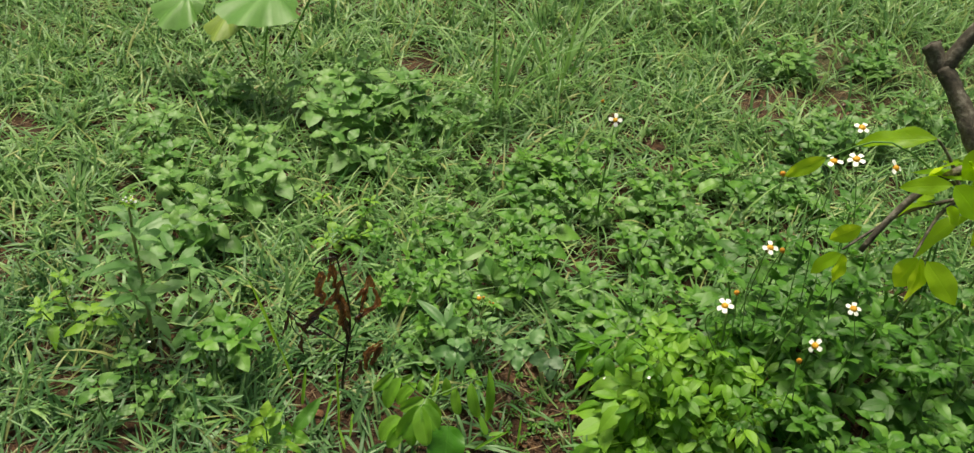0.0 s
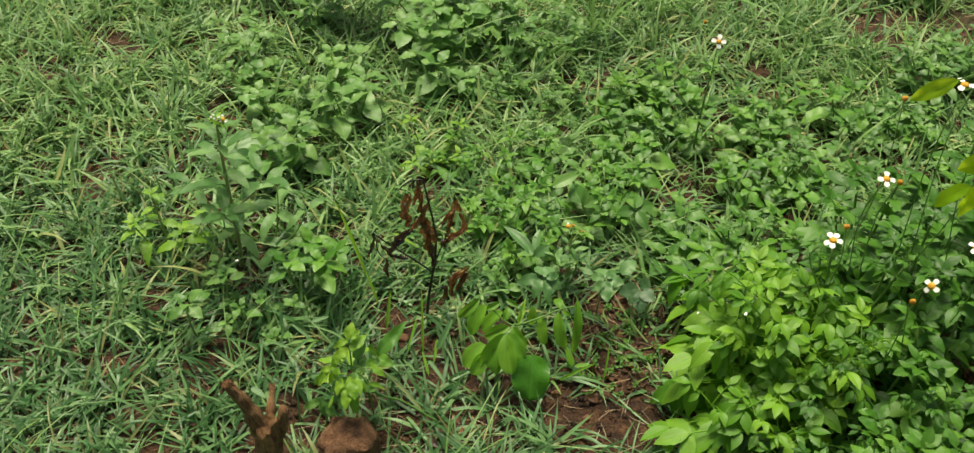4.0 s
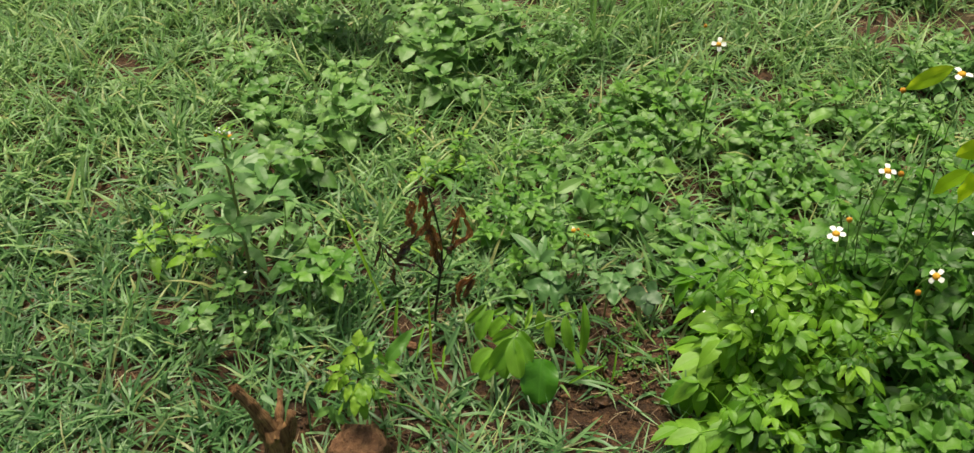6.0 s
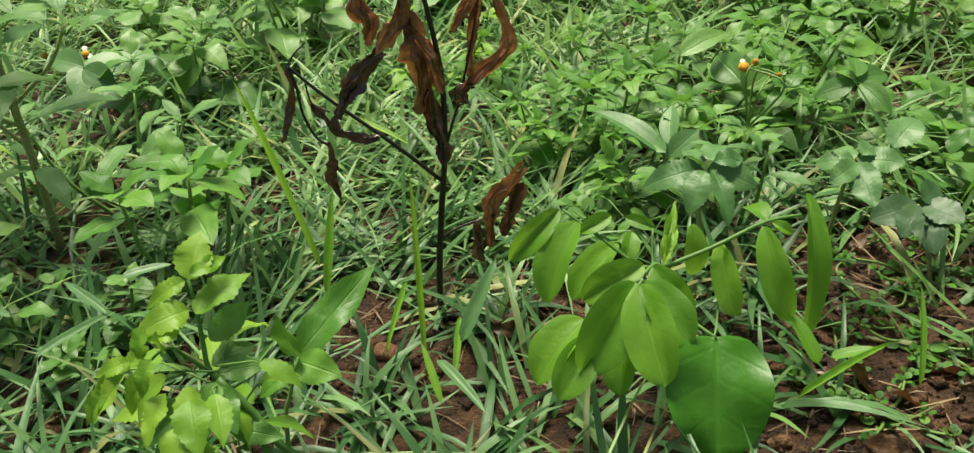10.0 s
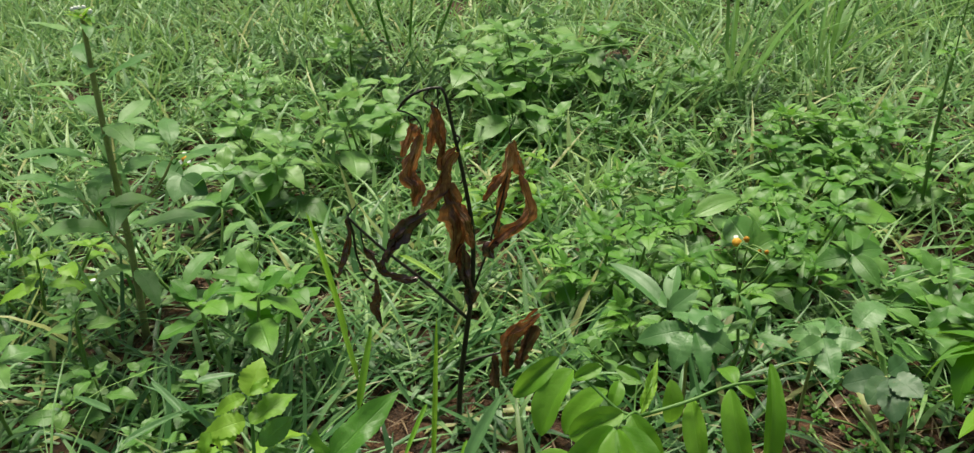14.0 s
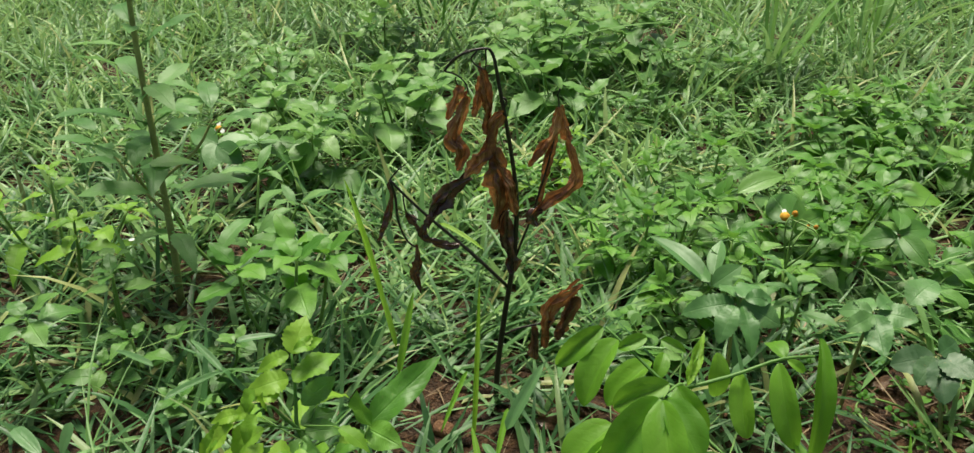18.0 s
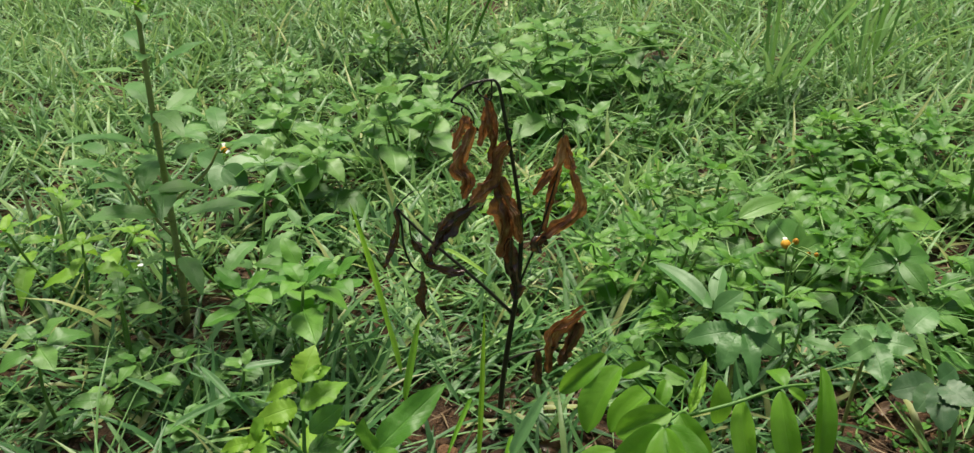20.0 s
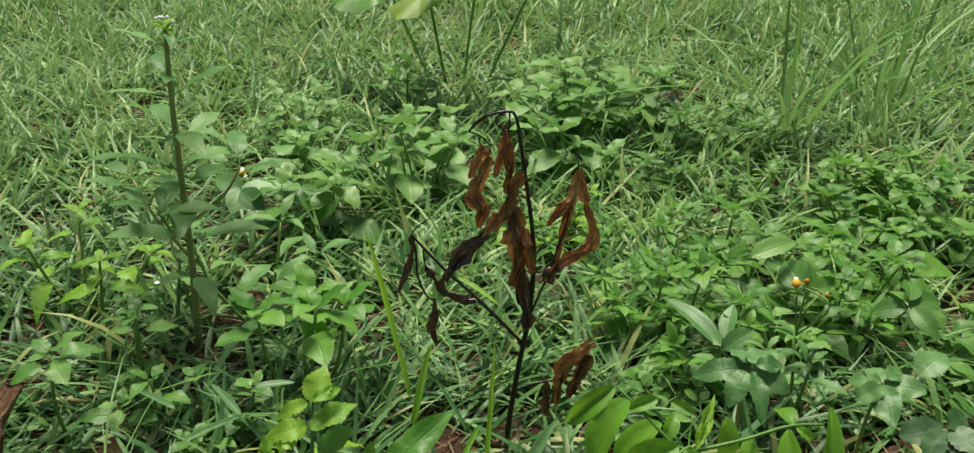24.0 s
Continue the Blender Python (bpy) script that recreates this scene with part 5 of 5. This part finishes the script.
L_BLADE = [mesh_of("blade", *blade_mesh(mat, width=1.0, peak=0.35, teeth=0.0, fold=0.2, droop=sag, seed=i, n=12, sharp=0.6)) for i, (mat, sag) in enumerate(((M_LIME, 0.08), (M_GRASS, 0.1), (M_PINNATE, 0.16)))]
for kind, row in (
    (0, (-0.100, 0.918, 0.075, -0.112, 0.986, 0.173, 0.004)),
    (0, (-0.163, 0.934, 0.116, -0.162, 0.970, 0.168, 0.006)),
    (0, (-0.083, 0.881, 0.075, -0.098, 0.911, 0.097, 0.005)),
    (0, (-0.199, 1.021, 0.076, -0.223, 1.047, 0.130, 0.005)),
    (0, (-0.194, 1.136, 0.143, -0.146, 1.120, 0.133, 0.006)),
    (0, (-0.242, 1.105, 0.055, -0.311, 1.192, 0.154, 0.006)),
    (1, (-0.296, 0.829, 0.145, -0.273, 0.876, 0.146, 0.006)),
    (1, (-0.275, 0.872, 0.143, -0.308, 0.889, 0.156, 0.006)),
    (1, (-0.280, 0.902, 0.148, -0.255, 0.918, 0.150, 0.007)),
    (1, (-0.131, 0.975, 0.089, -0.160, 0.990, 0.122, 0.004)),
    (1, (-0.077, 0.930, 0.083, -0.058, 0.964, 0.124, 0.010)),
    (1, (-0.085, 0.891, 0.101, -0.052, 0.855, 0.100, 0.007)),
    (2, (-0.122, 0.981, 0.094, -0.125, 0.921, 0.086, 0.004)),
    (2, (-0.080, 0.948, 0.090, -0.079, 0.908, 0.074, 0.005)),
    (2, (0.203, 0.918, 0.070, 0.209, 0.955, 0.118, 0.004)),
    (2, (0.132, 0.909, 0.066, 0.189, 0.941, 0.091, 0.005)),
    (2, (0.152, 0.951, 0.057, 0.137, 0.975, 0.083, 0.012)),
    (2, (0.155, 0.938, 0.074, 0.182, 0.938, 0.085, 0.008)),
    (1, (-0.313, 0.722, 0.203, -0.288, 0.711, 0.201, 0.009)),
    (1, (-0.302, 0.752, 0.186, -0.302, 0.738, 0.173, 0.007)),
    (1, (-0.286, 0.814, 0.186, -0.319, 0.822, 0.190, 0.005)),
):
    shoot = thing("grass_shoot", row[0], row[1], row[2], ("long yellow-green blade standing out of the turf", "broad grey-green blade leaning over the turf", "fresh green blade arching out of the turf")[kind], "grass", "single grass shoots")
    part("blade", L_BLADE[kind], shoot, between((0.0, 0.0, 0.0, row[3] - row[0], row[4] - row[1], row[5] - row[2], row[6]), (0.15, -0.15, 1.0)))

# ---- fallen petals ----
for x, y, z in ((-0.442, 1.009, 0.158), (0.335, 0.956, 0.222), (0.405, 0.955, 0.235)):
    petal = new("fallen_petal", L_PETAL[0])
    petal.matrix_world = turn(x, y, z, 40 + 300 * x, 22, 25, 0.0095 if x > 0.38 else 0.0065) @ Matrix.Diagonal((0.7, 1, 1, 1))
    tagged(petal, "single white petal fallen onto a leaf", "petal", "fallen petals")

# ---- right: beggarticks and the young tree ----
for k in range(36):
    x, y = R.uniform(0.18, 1.0), R.uniform(1.20, 1.84)
    weed("low_herb", x, y, "low green herb with pointed oval leaves among grass", "herb", 4, R.uniform(0.06, 0.09), R.uniform(0.06, 0.11), R.choice(("bright", "ovate", "ovate_bright", "mid", "ovate_bright")), R.uniform(0.048, 0.07), 2, 110 + k, "low herbs", low=0.55, lift=8)
weed("bright_bush", 0.45, 1.03, "dense bright green bush of pointed leaves", "bush", 8, 0.095, 0.24, "feather", 0.165, 3, 160, "bright bushes", low=0.2, lift=4)
weed("bright_bush", 0.51, 0.99, "dense bright green bush of pointed leaves", "bush", 8, 0.12, 0.22, "feather", 0.175, 3, 161, "bright bushes", low=0.2, lift=4)
weed("bright_bush", 0.455, 0.91, "dense bright green bush of pointed leaves", "bush", 7, 0.09, 0.16, "feather", 0.145, 3, 162, "bright bushes", low=0.2, lift=4)
for k, (x, y, h) in enumerate(((0.73, 0.86, 0.29), (0.82, 0.90, 0.30), (0.66, 0.80, 0.24), (0.60, 0.74, 0.19))):
    weed("leafy_herb", x, y, "fresh green herb with oval leaves beside bare soil", "herb", 6, 0.07, h, "ovate_bright", 0.055, 3, 240 + k, "leafy herbs", low=0.5, lift=8)
tick_spots = ((0.58, 1.05, 0.30), (0.72, 1.10, 0.36), (0.86, 1.15, 0.40), (0.62, 0.90, 0.26), (0.76, 0.93, 0.32), (0.92, 0.98, 0.36), (0.66, 1.25, 0.30), (0.84, 1.32, 0.34), (1.0, 1.25, 0.4), (0.55, 0.80, 0.18), (0.70, 0.78, 0.2), (0.86, 0.80, 0.26), (1.02, 1.08, 0.4))
ticks = []
for k, (x, y, h) in enumerate(tick_spots):
    ticks.append(weed("beggarticks", x, y, "tall green beggarticks plant with three-part toothed leaves", "weed", 6, 0.12, h, R.choice(("deep", "deep", "feather_deep")), 0.09, 5, 180 + k, "beggarticks", low=0.25, lift=4))
for k, (px, py, pz, petals, at) in enumerate((
    (0.482, 0.935, 0.42, 5, 0), (0.54, 0.988, 0.495, 4, 0), (0.632, 1.023, 0.64, 5, 1), (0.60, 1.02, 0.635, 3, 1), (0.667, 0.93, 0.44, 5, 4), (0.64, 1.06, 0.67, 4, 1),
    (0.612, 0.887, 0.40, 4, 3), (0.588, 0.868, 0.385, 0, 3), (0.50, 0.955, 0.43, 0, 0), (0.56, 0.99, 0.49, 0, 0), (0.55, 1.06, 0.58, 0, 0), (0.70, 1.04, 0.62, 3, 1),
)):
    plant = ticks[at]
    base = plant.location
    end = Vector((px, py, pz)) - base
    flower_stalk(plant, Vector((end.x * 0.8, end.y * 0.8, min(end.z * 0.7, 0.30))), end, petals, R.uniform(0.0055, 0.0074), R.uniform(-60, 70), R.uniform(8, 50))
lone = weed("flowering_stalk", 0.385, 1.64, "thin flowering weed with one white bloom", "weed", 1, 0.03, 0.24, "bright", 0.05, 4, 200, stem_mat=M_STEM)
flower_stalk(lone, Vector((0, 0, 0.22)), Vector((-0.01, -0.06, 0.35)), 4, az=0, tilt=40)
side = weed("flowering_stalk", -0.69, 1.55, "thin weed with a white bloom and an orange bud", "weed", 2, 0.04, 0.04, "bright", 0.04, 3, 201, stem_mat=M_STEM)
flower_stalk(side, Vector((0, 0, 0.02)), Vector((0.02, -0.01, 0.045)), 3, 0.0055, az=20, tilt=45)
flower_stalk(side, Vector((0, 0, 0.02)), Vector((-0.035, -0.015, 0.045)), 0)
flower_stalk(lone, Vector((0, 0, 0.22)), Vector((-0.02, 0.1, 0.30)), 0)
for k, (x, y) in enumerate(((1.03, 2.5), (1.28, 2.55), (1.12, 2.08), (0.95, 2.0), (1.35, 2.2), (0.8, 2.75))):
    weed("low_herb", x, y, "green leafy weed on thin dry turf", "herb", 6, 0.11, 0.11, "mid", 0.08, 3, 210 + k, "low herbs")

tree = thing("young_tree", 1.08, 0.88, -0.02, "young tree with dark trunk, a sawn stub and yellow-green leaves", "tree")


def at_tree(x, y, z):
    return Vector((x - 1.08, y - 0.88, z + 0.02))


part("trunk", prong([(0, 0, 0), (-0.04, 0.0, 0.25), at_tree(0.93, 0.88, 0.5), at_tree(0.78, 0.89, 0.68), at_tree(0.715, 0.905, 0.748), at_tree(0.692, 0.938, 0.786), at_tree(0.668, 0.968, 0.82)], 0.017, 0.0105, 5, 40, 14, M_BARK, 0.0, "trunk", 0.5), tree)
part("stub", prong([at_tree(0.668, 0.968, 0.815), at_tree(0.650, 0.985, 0.842)], 0.0115, 0.0105, 6, 8, 14, M_BARK, 0.3, "stub", 0.5), tree, None, "sawn blackened branch stub")
part("branch", stem_mesh("branch", [at_tree(0.669, 0.968, 0.818), at_tree(0.691, 0.977, 0.866), at_tree(0.74, 0.99, 0.94)], 0.011, 0.008, M_BARK, 8, 8), tree)
part("branch", stem_mesh("branch", [at_tree(0.75, 0.89, 0.715), at_tree(0.69, 0.85, 0.755), at_tree(0.634, 0.834, 0.725), at_tree(0.60, 0.82, 0.685), at_tree(0.575, 0.806, 0.645)], 0.0065, 0.0035, M_BARK, 12, 7), tree)
fork = at_tree(0.70, 0.86, 0.70)
leaves_along(tree, (
    (-0.432, -0.003, 0.790, -0.513, 0.038, 0.761, 0.030),
    (-0.545, 0.021, 0.735, -0.589, 0.029, 0.695, 0.020),
    (-0.515, -0.070, 0.699, -0.545, -0.062, 0.667, 0.022),
    (-0.534, -0.085, 0.667, -0.568, -0.080, 0.632, 0.020),
    (-0.534, -0.085, 0.667, -0.534, -0.099, 0.629, 0.020),
    (-0.469, -0.123, 0.700, -0.483, -0.130, 0.659, 0.030),
    (-0.467, -0.123, 0.701, -0.464, -0.149, 0.651, 0.026),
    (-0.462, -0.127, 0.700, -0.426, -0.160, 0.667, 0.032),
    (-0.441, -0.080, 0.743, -0.419, -0.088, 0.729, 0.025),
    (-0.437, -0.067, 0.766, -0.401, -0.092, 0.739, 0.035),
    (-0.423, -0.050, 0.764, -0.388, -0.031, 0.804, 0.035),
    (-0.440, -0.066, 0.765, -0.486, -0.040, 0.741, 0.022),
), L_YELLOW_WIDE, "leaf", None)
for end in (at_tree(0.648, 0.877, 0.77), at_tree(0.55, 0.80, 0.65), at_tree(0.612, 0.757, 0.682), at_tree(0.642, 0.812, 0.745)):
    part("twig", stem_mesh("twig", [fork, (fork + end) * 0.5 + Vector((0, 0.01, 0.008)), end], 0.003, 0.0015, M_BARK, 8, 5), tree)
part("leaf_stalk", stem_mesh("leaf_stalk", [fork, at_tree(0.60, 0.885, 0.755), at_tree(0.535, 0.90, 0.715)], 0.0014, 0.001, M_STEM_PALE, 8, 5), tree)

for k in range(14):
    p = at_tree(0.70 + 0.05 * math.sin(k * 2.1), 0.84 + 0.035 * math.cos(k * 1.3), 0.73 + 0.055 * math.sin(k * 0.9))
    part("leaf", R.choice(L_YELLOW), tree, turn(p.x, p.y, p.z, 137.5 * k, R.uniform(-45, 15), R.uniform(-30, 30), R.uniform(0.06, 0.1)))

# ---- fans of fine grass ----
FAN = [mesh_of("blade", *blade_mesh(mat, width=0.05 + 0.012 * i, peak=0.3, teeth=0.0, fold=0.3, droop=0.2 + 0.25 * i, seed=i, n=8, sharp=0.7)) for i, mat in enumerate((M_GRASS, M_GRASS_FAR, M_GRASS))]
for k, (x, y, count, size) in enumerate((
    (-0.165, 1.15, 22, 0.085), (-0.30, 1.33, 18, 0.1), (-0.075, 1.05, 10, 0.08), (-0.36, 1.06, 16, 0.1), (-0.43, 1.04, 14, 0.1),
    (-0.26, 1.08, 14, 0.09), (0.12, 0.96, 12, 0.09), (0.02, 0.88, 14, 0.1), (-0.30, 0.98, 16, 0.1), (-0.05, 1.18, 14, 0.09),
)):
    fan = thing("grass_tuft", x, y, ground_z(x, y) - 0.003, "small tuft of fine pale grass blades spread like a fan", "grass tuft", "grass tufts")
    for i in range(count):
        part("blade", R.choice(FAN), fan, turn(0.004 * math.cos(i), 0.004 * math.sin(i), 0, 137.5 * i, R.uniform(8, 75), R.uniform(-20, 20), size * R.uniform(0.6, 1.15)))

# ---- litter and pebbles ----
for k in range(46):
    a = 2.4 * k
    spot = ((-0.12, 1.05), (0.20, 0.97), (0.25, 1.12), (-0.07, 0.84), (-0.36, 1.29), (1.2, 2.3))[k % 6]
    x, y = spot[0] + 0.10 * math.cos(a) * R.random(), spot[1] + 0.08 * math.sin(a) * R.random()
    litter = new("dead_leaf", R.choice(L_LITTER))
    litter.matrix_world = turn(x, y, ground_z(x, y) + 0.004, R.uniform(0, 360), R.uniform(-10, 25), R.uniform(-60, 60), R.uniform(0.012, 0.035))
    tagged(litter, "curled brown dead leaf lying on the soil", "leaf", "dead leaves on the soil")
for k, (x, y, size) in enumerate(((-0.155, 1.015, 0.010), (0.185, 0.885, 0.007), (0.24, 1.14, 0.006), (-0.09, 1.10, 0.006), (0.13, 0.93, 0.008), (-0.02, 0.83, 0.007))):
    stone = new("pebble", worn_block("pebble", 2 * size, 1.5 * size, 1.2 * size, M_BRICK, k + 9, 4, size * 0.3))
    stone.matrix_world = pose(x, y, ground_z(x, y) + size * 0.25, 10 * k, 5 * k, 47 * k)
    tagged(stone, "small rounded reddish pebble on the soil", "pebble", "pebbles on the soil")

# ---- crumbs of soil ----
cx, cy = NP.uniform(-0.7, 1.3, 26000), NP.uniform(0.55, 2.0, 26000)
keep = NP.random(26000) > left_over(cx, cy) * 0.97
cx, cy = cx[keep], cy[keep]
cv, cf = [], []
octa = [(1, 0, 0), (-1, 0, 0), (0, 1, 0), (0, -1, 0), (0, 0, 1), (0, 0, -1)]
octf = [(0, 2, 4), (2, 1, 4), (1, 3, 4), (3, 0, 4), (2, 0, 5), (1, 2, 5), (3, 1, 5), (0, 3, 5)]
for x, y in zip(cx.tolist(), cy.tolist()):
    s = 0.0015 + 0.0065 * R.random() ** 3
    o = len(cv)
    a = R.uniform(0, 3.14)
    for p in octa:
        q = Vector((p[0] * math.cos(a) - p[1] * math.sin(a), p[0] * math.sin(a) + p[1] * math.cos(a), p[2] * 0.7)) * s * R.uniform(0.7, 1.3)
        cv.append((x + q.x, y + q.y, ground_z(x, y) + q.z + s * 0.3))
    cf += [tuple(o + i for i in f) for f in octf]
tagged(new("soil_crumbs", mesh_of("soil_crumbs", cv, cf, M_SOIL)), "loose crumbs of red-brown soil", "soil", kind="stuff")
